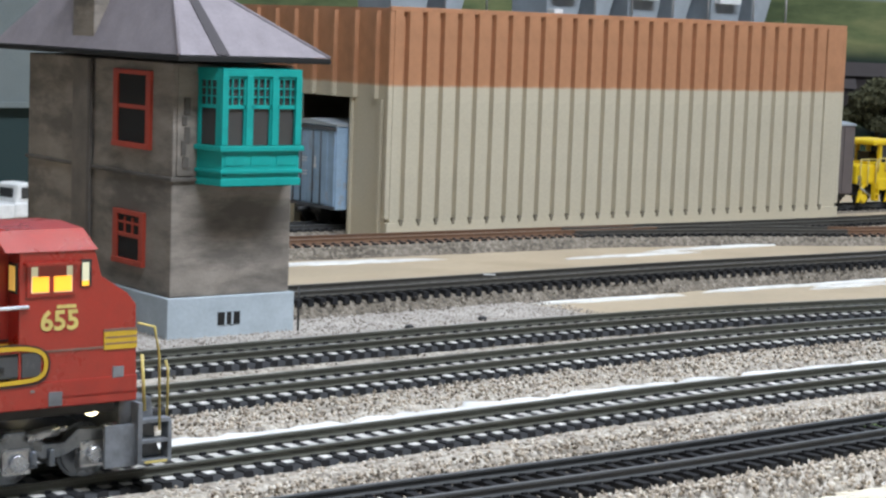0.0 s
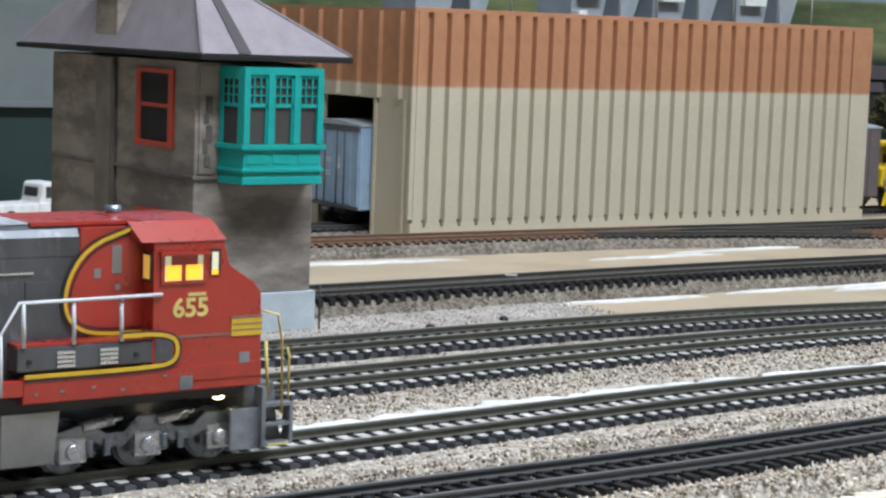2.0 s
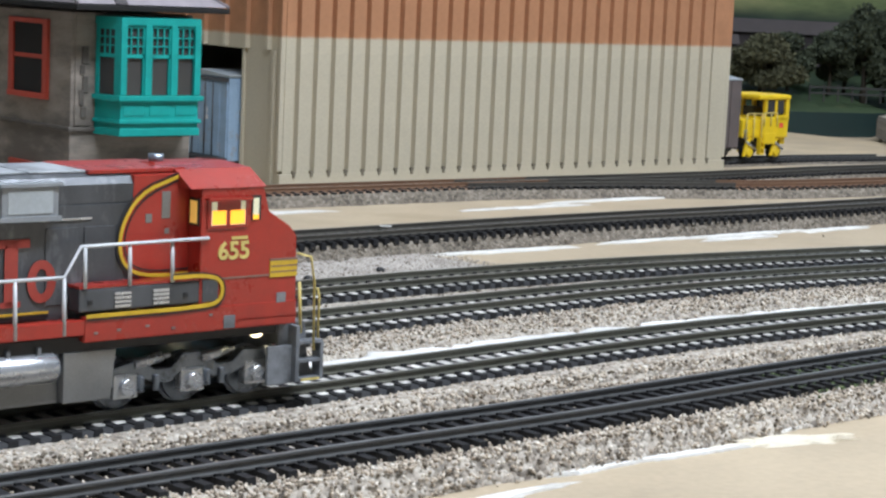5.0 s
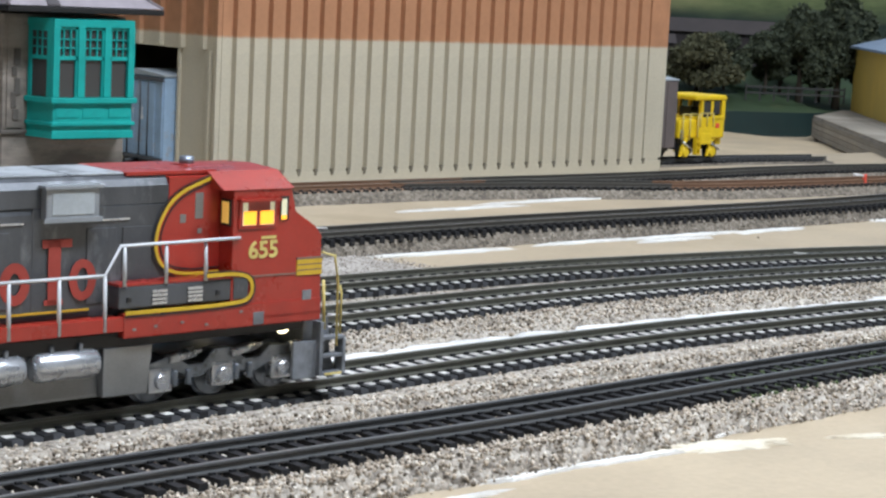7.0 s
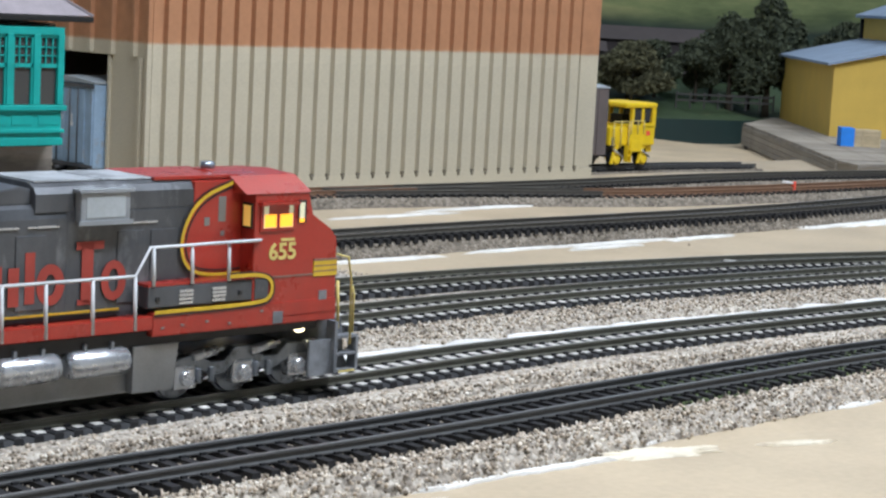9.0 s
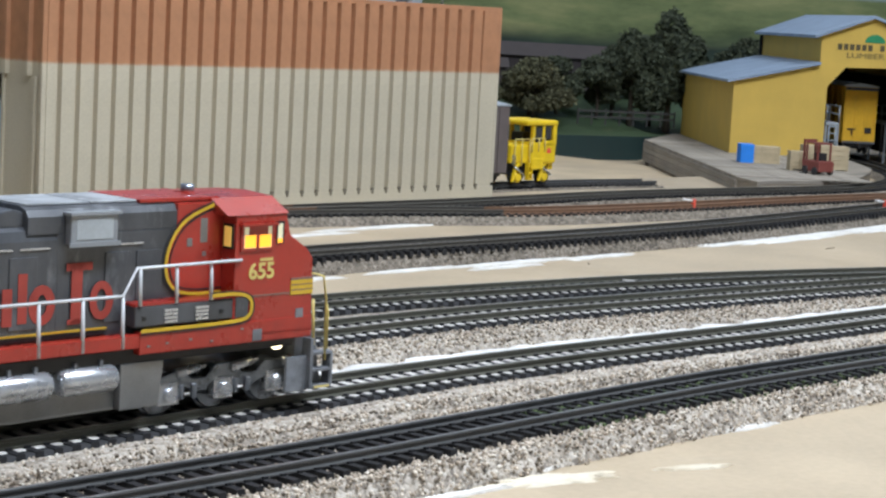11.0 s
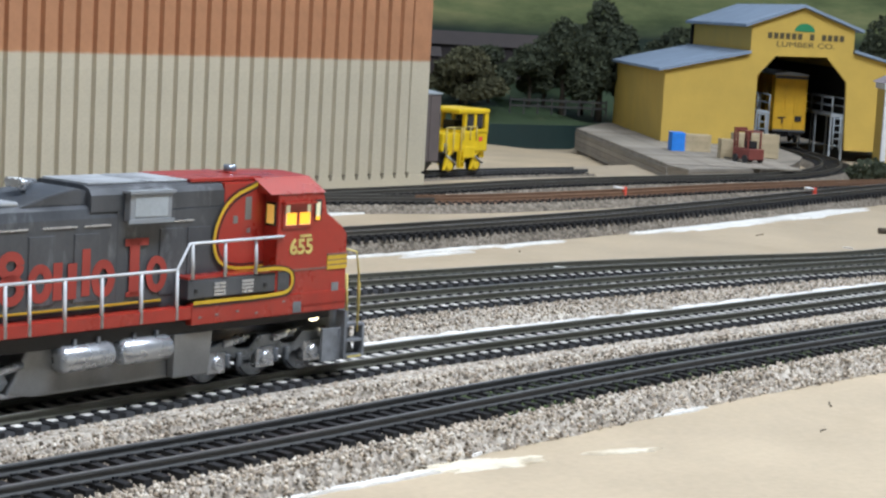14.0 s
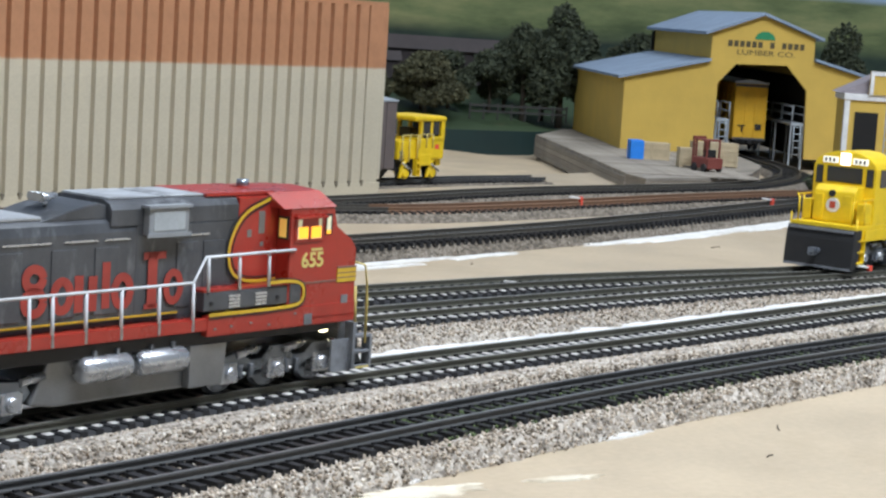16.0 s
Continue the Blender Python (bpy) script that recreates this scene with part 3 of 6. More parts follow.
def signal_tower():
    t = thing("signal_tower", 314, 562, 0, 0, "weathered grey concrete railway signal tower with teal bay window", "signal tower")
    W, D, H = 46, 108, 91
    boxes("footing", BASE_GREY, t, [(-1.5, W + 1.5, -1.5, D + 1.5, 0, 14.2)], 0.4)
    boxes("vent", DARK, t, [(17.5, 26, -1.75, -1.4, 4.6, 8.8)])
    bars("vent_bar", BASE_GREY, t, [(20, 20.7, -2.0, -1.7, 4.6, 8.8), (22.6, 23.3, -2.0, -1.7, 4.6, 8.8)])
    boxes("wall", CONCRETE, t, [(0, W, 0, D, 14.2, H)], 0.5)
    boxes("string_course", CONCRETE_DARK, t, [(-0.9, W + 0.9, -0.9, D + 0.9, 52.6, 53.9)], 0.3)
    boxes("corner_panel", CONCRETE, t, [(1.4, 7.2, -0.5, 0.1, 54.4, H - 1)], 0.2)
    # cast ornament, worn to a run of dark lumps
    bars("ornament", CONCRETE_DARK, t, [(3.4, 5.6, -0.9, -0.3, 57, 60.5), (2.8, 4.6, -0.9, -0.3, 61, 66), (4.0, 6.0, -0.9, -0.3, 65, 70.5), (3.0, 4.8, -0.9, -0.3, 71, 74), (3.6, 6.0, -0.9, -0.3, 74.5, 80)], 0.25)
    boxes("pilaster", CONCRETE_MID, t, [(-1.3, 0.3, 57, 70, 14.3, H - 0.5)], 0.3)
    boxes("downpipe", CONCRETE_DARK, t, [(-1.9, -0.9, 55.6, 57.4, 14.3, H - 0.5)], 0.3)
    # red windows on the side that looks along the tracks
    for y0, y1, z0, z1, lat in ((13.8, 39.8, 63, 88, False), (17, 38.6, 23.5, 40.6, True)):
        f = sash_window(t, 0.0, RED_TRIM, -y1, -y0, z0, z1, lat, DARK)
        f.matrix_basis = pose(-0.2 * U, 0, 0, 0, 0, -90)
    # the teal bay
    bay = thing("bay_window", 0, 0, 0, 0, "", "")
    bay.parent = t
    x0, x1, y0 = 9.0, 43.5, -12.0
    z0, zs, z1 = 53, 64, 90
    out = [(x0, 0.0), (x0 + 2.5, y0), (x1 - 2.5, y0), (x1, 0.0)]
    for name, za, zb, grow in (("apron", z0, zs, 0), ("head", 87.6, z1, 0.3)):
        bm = bmesh.new()
        bm_prism(bm, [(x - 0.0 + (grow if x > 20 else -grow), y - (grow if y < 0 else 0)) for x, y in out], za, zb, "z")
        part(name, bm, TEAL, bay)
    for za, zb, g in ((z0 - 1.2, z0 + 1.2, 0.5), (z0 + 2.9, z0 + 4.1, 0.9), (zs - 0.8, zs + 0.9, 1.3)):
        bm = bmesh.new()
        bm_prism(bm, [(x + (g if x > 20 else -g), y - (g if y < 0 else 0)) for x, y in out], za, zb, "z", 0.2)
        part("moulding", bm, TEAL, bay)
    w3 = (x1 - x0 - 5) / 3
    bars("apron_panel", TEAL, bay, [(x0 + 2.5 + k * w3 + 1.0, x0 + 2.5 + (k + 1) * w3 - 1.0, y0 - 0.2, y0 + 0.1, z0 + 5.4, zs - 2.0) for k in range(3)], 0.2)
    for k in range(4):
        x = x0 + 2.5 + k * w3
        boxes("mullion", TEAL, bay, [(x - 1.2 + (0.7 if k == 0 else -0.7 if k == 3 else 0), x + 1.2 + (0.7 if k == 0 else -0.7 if k == 3 else 0), y0 - 0.4, y0 + 1.6, zs + 1, 87.7)], 0.25)
    for k in range(3):
        a, b = x0 + 2.5 + k * w3 + 1.15, x0 + 2.5 + (k + 1) * w3 - 1.15
        s = boxes("sash", TEAL, bay, [(a, a + 0.65, y0 + 0.2, y0 + 1.2, zs + 1, 87.6), (b - 0.65, b, y0 + 0.2, y0 + 1.2, zs + 1, 87.6), (a, b, y0 + 0.2, y0 + 1.2, 86.6, 87.6), (a, b, y0 + 0.2, y0 + 1.2, 77, 78.2)])
        bars("glazing_bar", TEAL, s, [(a + (b - a) * j / 3 - 0.22, a + (b - a) * j / 3 + 0.22, y0 + 0.3, y0 + 0.9, 78, 86.8) for j in (1, 2)] + [(a, b, y0 + 0.3, y0 + 0.85, z - 0.2, z + 0.2) for z in (80.8, 83.6)])
        boxes("pane", GLASS, s, [(a, b, y0 + 0.95, y0 + 1.1, zs + 1, 87)])
        boxes("blind", WHITE, s, [(a + 0.5, b - 0.4, y0 + 1.4, y0 + 1.7, zs + 1.2, 77)], 0, "pale blind behind the glass")
    # side light of the bay
    for sx in (0, 1):
        ax, bx = (x0, x0 + 2.5) if sx == 0 else (x1, x1 - 2.5)
        dirv = Vector((bx - ax, y0, 0)).normalized()
        s = bmesh.new()
        for d0, d1, za, zb in ((0.6, 2.2, zs + 1, 87.6), (9.4, 11.6, zs + 1, 87.6), (2.2, 9.4, 86, 87.6), (2.2, 9.4, 77, 78.2), (4.4, 4.8, 78, 86), (6.8, 7.2, 78, 86), (2.2, 9.4, 80.7, 81.1), (2.2, 9.4, 83.4, 83.8)):
            bm_box(s, d0, d1, -0.5, 0.5, za, zb)
        o = part("side_sash", s, TEAL, bay)
        o.matrix_basis = pose(ax * U, 0, 0, 0, 0, math.degrees(math.atan2(dirv.y, dirv.x)))
        p = boxes("pane", GLASS, o, [(1.5, 10, -0.1, 0.1, zs + 1, 87)])
    # bay underside, near-black in place of the shade beneath it
    bm = bmesh.new()
    bm_prism(bm, [(x0 + 3, 0.0), (x0 + 4.5, y0 + 1.5), (x1 - 4.5, y0 + 1.5), (x1 - 3, 0.0)], z0 - 1.6, z0 - 1.1, "z")
    part("soffit", bm, DARK, bay)
    # hipped roof with a deep dark fascia
    xa, xb, ya, yb, za = -4.5, 53, -11, D + 22, 94
    bm = bmesh.new()
    lo = [bm.verts.new((x, y, 91.4)) for x, y in ((xa, ya), (xb, ya), (xb, yb), (xa, yb))]
    up = [bm.verts.new((x, y, za)) for x, y in ((xa, ya), (xb, ya), (xb, yb), (xa, yb))]
    rd = [bm.verts.new((9, 19.5, 122.6)), bm.verts.new((9, D - 20, 122.6))]
    for q in ((up[0], up[1], rd[0]), (up[1], up[2], rd[1], rd[0]), (up[2], up[3], rd[1]), (up[3], up[0], rd[0], rd[1])):
        bm.faces.new(q)
    bm.faces.new(up[::-1])
    part("roof", bm, SLATE, t)
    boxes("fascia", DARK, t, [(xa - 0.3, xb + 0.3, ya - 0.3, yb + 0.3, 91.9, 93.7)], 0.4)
    # a dark strip up the front slope and narrow hip caps
    k = (122.6 - za) / (19.5 - ya)
    bm = bmesh.new()
    q = [(9.5, ya), (14.0, ya), (12.6, 8.0), (9.2, 8.0)]
    lowv = [bm.verts.new((x, y, za + k * (y - ya) + 0.12)) for x, y in q]
    topv = [bm.verts.new((x, y, za + k * (y - ya) + 0.5)) for x, y in q]
    bm.faces.new(topv)
    for n in range(4):
        bm.faces.new((lowv[n], lowv[(n + 1) % 4], topv[(n + 1) % 4], topv[n]))
    part("tar_strip", bm, BLACK_SLATE, t)
    for x, y in ((xa, ya), (xb, ya)):
        bm = bmesh.new()
        bm_tube(bm, [(x, y, za), (9, 19.5, 122.8)], 0.6, 6)
        part("hip_cap", bm, SLATE, t)
    boxes("chimney", CONCRETE, t, [(-2.5, 8.5, 52, 68, 94, 134)], 0.5)
    bm = bmesh.new()
    bm_tube(bm, [(49, -2, 0), (49, -2, 16)], 0.35, 6)
    part("earth_rod", bm, BLACK, t)
    return t


warehouse()
signal_tower()


# ---- the lumber shed on its platform ----
LUMBER = worn("lumber_yellow", (0.62, 0.415, 0.085), size=25, grain=0.8, rough=0.8, bump=0.06, dark=0.88, light=1.08)
ROOF_BLUE = worn("roof_felt", (0.25, 0.32, 0.42), size=18, grain=1, rough=0.8, bump=0.1)
DECK = worn("deck_wood", (0.34, 0.30, 0.25), dark=0.65, light=1.25, size=14, grain=0.8, rough=0.9, bump=0.15, random_tint=0.3, stain=(0.15, 0.13, 0.11), stain_size=18, stain_from=0.52, stretch=(0.3, 1.5, 1.5))
GREEN = worn("sign_green", (0.02, 0.24, 0.10), size=6, grain=0.6, rough=0.6, bump=0)


SIGN_DARK = worn("sign_dark", (0.09, 0.07, 0.03), size=6, grain=0.6, rough=0.7, bump=0)


def lettering(name, words, size, material, parent, at, turn, width, bold=0.0):
    """Words in the built-in font, as a thin mesh of the given width."""
    cu = bpy.data.curves.new(name, "FONT")
    cu.body, cu.size, cu.extrude, cu.resolution_u = words, size, 0.1, 3
    cu.offset = bold
    ob = bpy.data.objects.new(name, cu)
    scene.collection.objects.link(ob)
    bpy.context.view_layer.update()
    me = bpy.data.meshes.new_from_object(ob.evaluated_get(bpy.context.evaluated_depsgraph_get()))
    bpy.data.objects.remove(ob)
    xs = [v.co.x for v in me.vertices]
    k = width / (max(xs) - min(xs))
    for v in me.vertices:
        v.co = Vector((v.co.x * k, v.co.y, v.co.z)) * U
    me.materials.clear()
    me.materials.append(material)
    out = new(name, me)
    out.parent = parent
    out.matrix_basis = pose(*(c * U for c in at), *turn)
    return out


def lumber_shed():
    s = thing("lumber_shed", 1193, 828, 20, -44.5, "yellow lumber shed with blue-grey roofs and a track door", "shed")
    D, Wl, Wc, Wr = 215, 62.5, 138.5, 201
    bm = bmesh.new()
    bm_prism(bm, [(0, 0), (68.5, 0), (68.5, 52), (81, 66.5), (119, 67.5), (135, 50), (137, 0), (Wr, 0), (Wr, 56), (Wc, 71.5), (Wc, 88), (99, 102.6), (Wl - 0.5, 88.3), (Wl - 0.5, 67), (0, 52.5)], 0, 3)
    part("front_wall", bm, LUMBER, s)
    boxes("side_wall", LUMBER, s, [(0, 3, 3.1, D, 0, 52)])
    boxes("side_wall", LUMBER, s, [(Wr - 3, Wr, 3.1, D, 0, 55)])
    boxes("clerestory_wall", LUMBER, s, [(Wl, Wl + 3, 3.1, D, 60, 87.6)])
    boxes("clerestory_wall", LUMBER, s, [(Wc - 3, Wc, 3.1, D, 60, 87.6)])
    boxes("back_wall", LUMBER, s, [(0, Wr, D, D + 3, 0, 52)])
    # near-black panels paint in the shade inside the shed
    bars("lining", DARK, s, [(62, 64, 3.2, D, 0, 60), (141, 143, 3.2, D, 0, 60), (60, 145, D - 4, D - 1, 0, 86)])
    for pts, name in (([(-5, 51.5), (Wl - 0.6, 67.6), (Wl - 0.6, 69.6), (-5, 53.5)], "lean_to_roof"), ([(Wc + 0.2, 72), (Wr + 5, 55), (Wr + 5, 57), (Wc + 0.2, 74)], "lean_to_roof"),
                      ([(Wl - 6, 86.6), (99, 102.8), (99, 105), (Wl - 6, 88.8)], "upper_roof"), ([(99.1, 102.8), (Wc + 6, 86.6), (Wc + 6, 88.8), (99.1, 105)], "upper_roof")):
        bm = bmesh.new()
        bm_prism(bm, pts, -4, D + 4)
        part(name, bm, ROOF_BLUE, s)
    # sign over the door: green half sun, a name as bars, the trade in letters
    for k in range(13):
        if k not in (6, 8):
            sign = boxes("sign_bar", SIGN_DARK, s, [(74 + k * 4.45, 77.2 + k * 4.45, -0.35, 0, 79.2, 83.6)], 0.1)
    bm = bmesh.new()
    bm_prism(bm, [(101 + 7.5 * math.cos(math.pi * k / 14), 85.2 + 6 * math.sin(math.pi * k / 14)) for k in range(15)], -0.4, 0)
    part("emblem", bm, GREEN, sign)
    lettering("lettering", "LUMBER CO.", 5.4, SIGN_DARK, s, (80.5, -0.15, 73.6), (90, 0, 0), 43)
    return s


def platform():
    p = thing("platform", 0, 0, 0, 0, "weathered grey timber loading platform on posts", "loading platform")
    outline = [(1384, 1050), (1127, 775), (1110, 746), (1180, 735), (1240, 745), (1290, 768), (1330, 790), (1400, 854), (1595, 1049), (1500, 1105)]
    bm = bmesh.new()
    bm_prism(bm, outline, 7.2, 9.35, "z")
    part("deck", bm, DECK, p)
    # boards along the open side, posts and an inner wall behind them
    a, b = Vector((1384, 1050, 0)), Vector((1127, 775, 0))
    d = (b - a).normalized()
    ang = math.degrees(math.atan2(d.y, d.x))
    length = (b - a).length
    for k, z in enumerate((-8.8, -4.7, -0.6, 3.5)):
        o = boxes("fascia_board", DECK, p, [(0, length, -0.8 - 0.15 * (k % 2), 0.8, 0, 3.8)], 0.2)
        o.matrix_basis = pose(a.x * U, a.y * U, z * U, 0, 0, ang)
    for k in range(9):
        o = boxes("post", DECK, p, [(-1.6, 1.6, 1.2, 4.4, -14, 7.1)], 0.2)
        q = a + d * (length * (0.01 + 0.98 * k / 8))
        o.matrix_basis = pose(q.x * U, q.y * U, 0, 0, 0, ang)
    o = boxes("inner_wall", BARE, p, [(8, length + 4, 16, 18, -14, 7.1)])
    o.matrix_basis = pose(a.x * U, a.y * U, 0, 0, 0, ang)
    front = outline[1:8]
    for (x0, y0), (x1, y1) in zip(front, front[1:]):
        w = math.hypot(x1 - x0, y1 - y0)
        o = boxes("skirt_board", DECK, p, [(0.3, w - 0.1, 0.6, 2.0, -2, 7.1)])
        o.matrix_basis = pose(x0 * U, y0 * U, 0, 0, 0, math.degrees(math.atan2(y1 - y0, x1 - x0)))
    # deck planks, laid across
    bm = bmesh.new()
    bm_box(bm, -0.1, 6.3, 0, 96, 0, 0.5)
    plank = data_of("plank", bm, DECK)
    for k in range(40):
        q = a + d * (k * length / 40 + 0.5)
        o = new("plank", plank)
        o.parent = p
        o.matrix_basis = pose(q.x * U, q.y * U, (9.35 + 0.05 * (k % 3)) * U, 0, 0, ang)
    return p


set_back(lumber_shed())
platform()


# ---- backdrop ----
def backdrop():
    m, nt, b = nodes_of("painted_backdrop")
    geo = nt.nodes.new("ShaderNodeNewGeometry")
    sep = nt.nodes.new("ShaderNodeSeparateXYZ")
    nt.links.new(geo.outputs["Position"], sep.inputs[0])
    def height_fac(z, amp, size, seed, soft=4):
        a = nt.nodes.new("ShaderNodeMath")
        a.operation = "MULTIPLY_ADD"
        a.inputs[1].default_value = amp * U
        nt.links.new(noise_tex(nt, size, 3, 0.5, (1, 1, 0.15), (seed, seed, 0), True), a.inputs[0])
        nt.links.new(sep.outputs[2], a.inputs[2])
        r = nt.nodes.new("ShaderNodeMapRange")
        r.inputs[1].default_value, r.inputs[2].default_value = (z + amp / 2 - soft) * U, (z + amp / 2 + soft) * U
        nt.links.new(a.outputs[0], r.inputs[0])
        return r.outputs[0]
    hill = ramp(nt, noise_tex(nt, 160, 6, 0.65, (1, 1, 4), (2, 0, 0), True), [(0.33, (0.085, 0.115, 0.052)), (0.5, (0.19, 0.23, 0.10)), (0.68, (0.33, 0.335, 0.155))])
    low = ramp(nt, noise_tex(nt, 60, 6, 0.6, (1, 1, 2), (5, 0, 0), True), [(0.35, (0.02, 0.035, 0.03)), (0.7, (0.05, 0.08, 0.05))])
    sky = ramp(nt, noise_tex(nt, 500, 4, 0.5, (1, 1, 3), (1, 0, 0), True), [(0.3, (0.33, 0.45, 0.65)), (0.7, (0.5, 0.6, 0.74))])
    col = mix(nt, height_fac(92, 40, 200, 1, 10), low, hill)
    col = mix(nt, height_fac(157, 22, 420, 4, 4), col, sky)
    nt.links.new(col, b.inputs["Base Color"])
    b.inputs["Roughness"].default_value = 0.9
    pts = [(-700, 1300), (300, 1420), (1200, 1650), (1800, 1600), (2250, 1200), (2500, 500), (2500, -300)]
    line = spline(pts, 40)
    verts, faces = [], []
    for x, y, a in line:
        verts += [(x, y, -5), (x, y, 700)]
    for i in range(len(line) - 1):
        faces.append((2 * i, 2 * i + 2, 2 * i + 3, 2 * i + 1))
    o = raw("backdrop", verts, faces, m)
    tagged(o, "painted backdrop of green hills under a blue sky", "backdrop", kind="structure")


backdrop()


# ---- the room round the layout ----
def room():
    paint = worn("room_paint", (0.42, 0.42, 0.41), size=200, grain=3, rough=0.9, bump=0.02)
    x0, x1, y0, y1, h = -1495, 3095, -1645, 2645, 1480
    for name, r in (("wall_north", (x0, x1, y1, y1 + 40, -2, h)), ("wall_south", (x0, x1, y0 - 40, y0, -2, h)), ("wall_west", (x0 - 40, x0, y0 - 40, y1 + 40, -2, h)), ("wall_east", (x1, x1 + 40, y0 - 40, y1 + 40, -2, h))):
        tagged(boxes(name, paint, None, [r]), "plain grey wall of the layout room", "wall", kind="structure")
    tagged(boxes("ceiling", paint, None, [(x0, x1, y0, y1, h + 2, h + 40)]), "plain grey ceiling of the layout room", "ceiling", kind="structure")


room()



# ---- rolling stock and vehicles that stand about ----
BOX_BLUE = worn("faded_blue", (0.31, 0.44, 0.59), size=9, grain=0.7, rough=0.75, bump=0.06, stain=(0.35, 0.30, 0.27), stain_size=10, stain_from=0.55)
BOX_SEAM = worn("grimy_steel", (0.09, 0.095, 0.105), size=5, grain=0.6, rough=0.8, bump=0.05, stain=(0.2, 0.12, 0.09), stain_size=8, stain_from=0.55)
RUST_TRIM = worn("rust_streak", (0.22, 0.13, 0.10), size=5, grain=0.6, rough=0.9, bump=0.05)
BROWN = worn("brown_car", (0.13, 0.105, 0.10), size=12, grain=0.8, rough=0.75, bump=0.05)
VIVID = worn("vivid_yellow", (0.80, 0.55, 0.015), size=8, grain=0.6, rough=0.45, bump=0.03)
CAR_YELLOW = worn("car_yellow", (0.75, 0.42, 0.02), size=8, grain=0.6, rough=0.6, bump=0.04)
PALE_YELLOW = worn("pale_yellow", (0.62, 0.50, 0.16), size=5, grain=0.5, rough=0.5, bump=0.02)
ZINC = worn("galvanised", (0.42, 0.46, 0.49), size=12, grain=0.7, rough=0.5, metal=0.3, bump=0.03)
CRATE = worn("crate_wood", (0.52, 0.42, 0.27), size=6, grain=0.6, rough=0.9, bump=0.08, random_tint=0.15)
BLUE = worn("bright_blue", (0.02, 0.24, 0.80), size=6, grain=0.6, rough=0.6, bump=0.02)
FORK_RED = worn("forklift_red", (0.22, 0.055, 0.042), size=6, grain=0.6, rough=0.6, bump=0.04)
LEVER_RED = worn("lever_red", (0.85, 0.10, 0.06), size=4, grain=0.5, rough=0.5, bump=0.0)
GREYWALL = worn("grey_green_wall", (0.155, 0.18, 0.18), size=30, grain=1, rough=0.85, bump=0.04)
TEALDARK = worn("dark_green_wall", (0.015, 0.035, 0.035), size=30, grain=1, rough=0.8, bump=0.03)


def wheelset(parent, x, half, r=4.6, mat=None):
    bm = bmesh.new()
    for s in (-1, 1):
        bm_tube(bm, [(x, s * (half - 1.2), r), (x, s * half, r)], r, 20)
        bm_tube(bm, [(x, s * (half - 1.7), r), (x, s * (half - 1.2), r)], r + 0.6, 20)
    bm_tube(bm, [(x, -half + 1.6, r), (x, half - 1.6, r)], 0.9, 8)
    return part("wheelset", bm, mat or BLACK, parent)


def boxcar(name, x, y, z, rz, length, mat, label, category, ribs=7, half=15.5):
    """A closed goods car, its near end at the origin, running along +x."""
    c = thing(name, x, y, z, rz, label, category)
    boxes("body", mat, c, [(0, length, -half, half, 8, 50)], 0.5)
    bm = bmesh.new()
    bm_prism(bm, [(-half - 0.5, 50.1), (half + 0.5, 50.1), (half + 0.5, 51), (0, 53), (-half - 0.5, 51)], -0.6, length + 0.6, "x")
    part("roof", bm, ZINC, c)
    for k in range(ribs):
        w = (2 * k / (ribs - 1) - 1) * (half - 1.5)
        boxes("end_post", mat, c, [(-0.7, -0.05, w - 0.6, w + 0.6, 9, 49)], 0.15)
    bars("end_beam", BOX_SEAM, c, [(-0.9, -0.1, 0.1 - half, half - 0.1, 8, 9.6), (-0.9, -0.1, 0.1 - half, half - 0.1, 47.6, 49.6)])
    for s in (-1, 1):
        for k in range(8):
            a = length * (k + 0.5) / 8
            boxes("side_post", mat, c, [(a - 0.7, a + 0.7, s * half - 0.6, s * half + 0.6, 9, 49)])
    boxes("underframe", BLACK, c, [(1, length - 1, -11, 11, 5.6, 8.2)])
    for a in (14, length - 14):
        for d in (-8, 8):
            wheelset(c, a + d, 8)
    bm = bmesh.new()
    bm_tube(bm, [(-6, 0, 6.5), (1, 0, 6.5)], 1.3, 8)
    part("coupler", bm, BLACK, c)
    return c


def blue_boxcar():
    c = boxcar("boxcar", 550, 843, 4.2, 0, 128, BOX_BLUE, "faded blue boxcar with rust streaks, half inside the warehouse", "boxcar", 2, 25.5)
    # door leaves, locking rods and pale stencils on the end
    boxes("door_leaf", BOX_BLUE, c, [(-0.5, -0.05, -17.6, -0.3, 10.4, 46.8)], 0.15)
    boxes("door_leaf", BOX_BLUE, c, [(-0.5, -0.05, 0.3, 17.6, 10.4, 46.8)], 0.15)
    for y in (-12.5, -5.5, 5.5, 12.5):
        bm = bmesh.new()
        bm_tube(bm, [(-1.0, y, 10), (-1.0, y, 47)], 0.4, 6)
        part("locking_rod", bm, BOX_SEAM, c)
    boxes("stencil", WHITE, c, [(-0.62, -0.52, 3.0 - 2.5, 3.0 + 2.5, z, z + 0.5) for z in (24, 25.6, 31, 32.4)] + [(-0.62, -0.52, -8, -5.8, 28, 30), (-0.62, -0.52, -7.4, -6.4, 30, 34)])
    return c


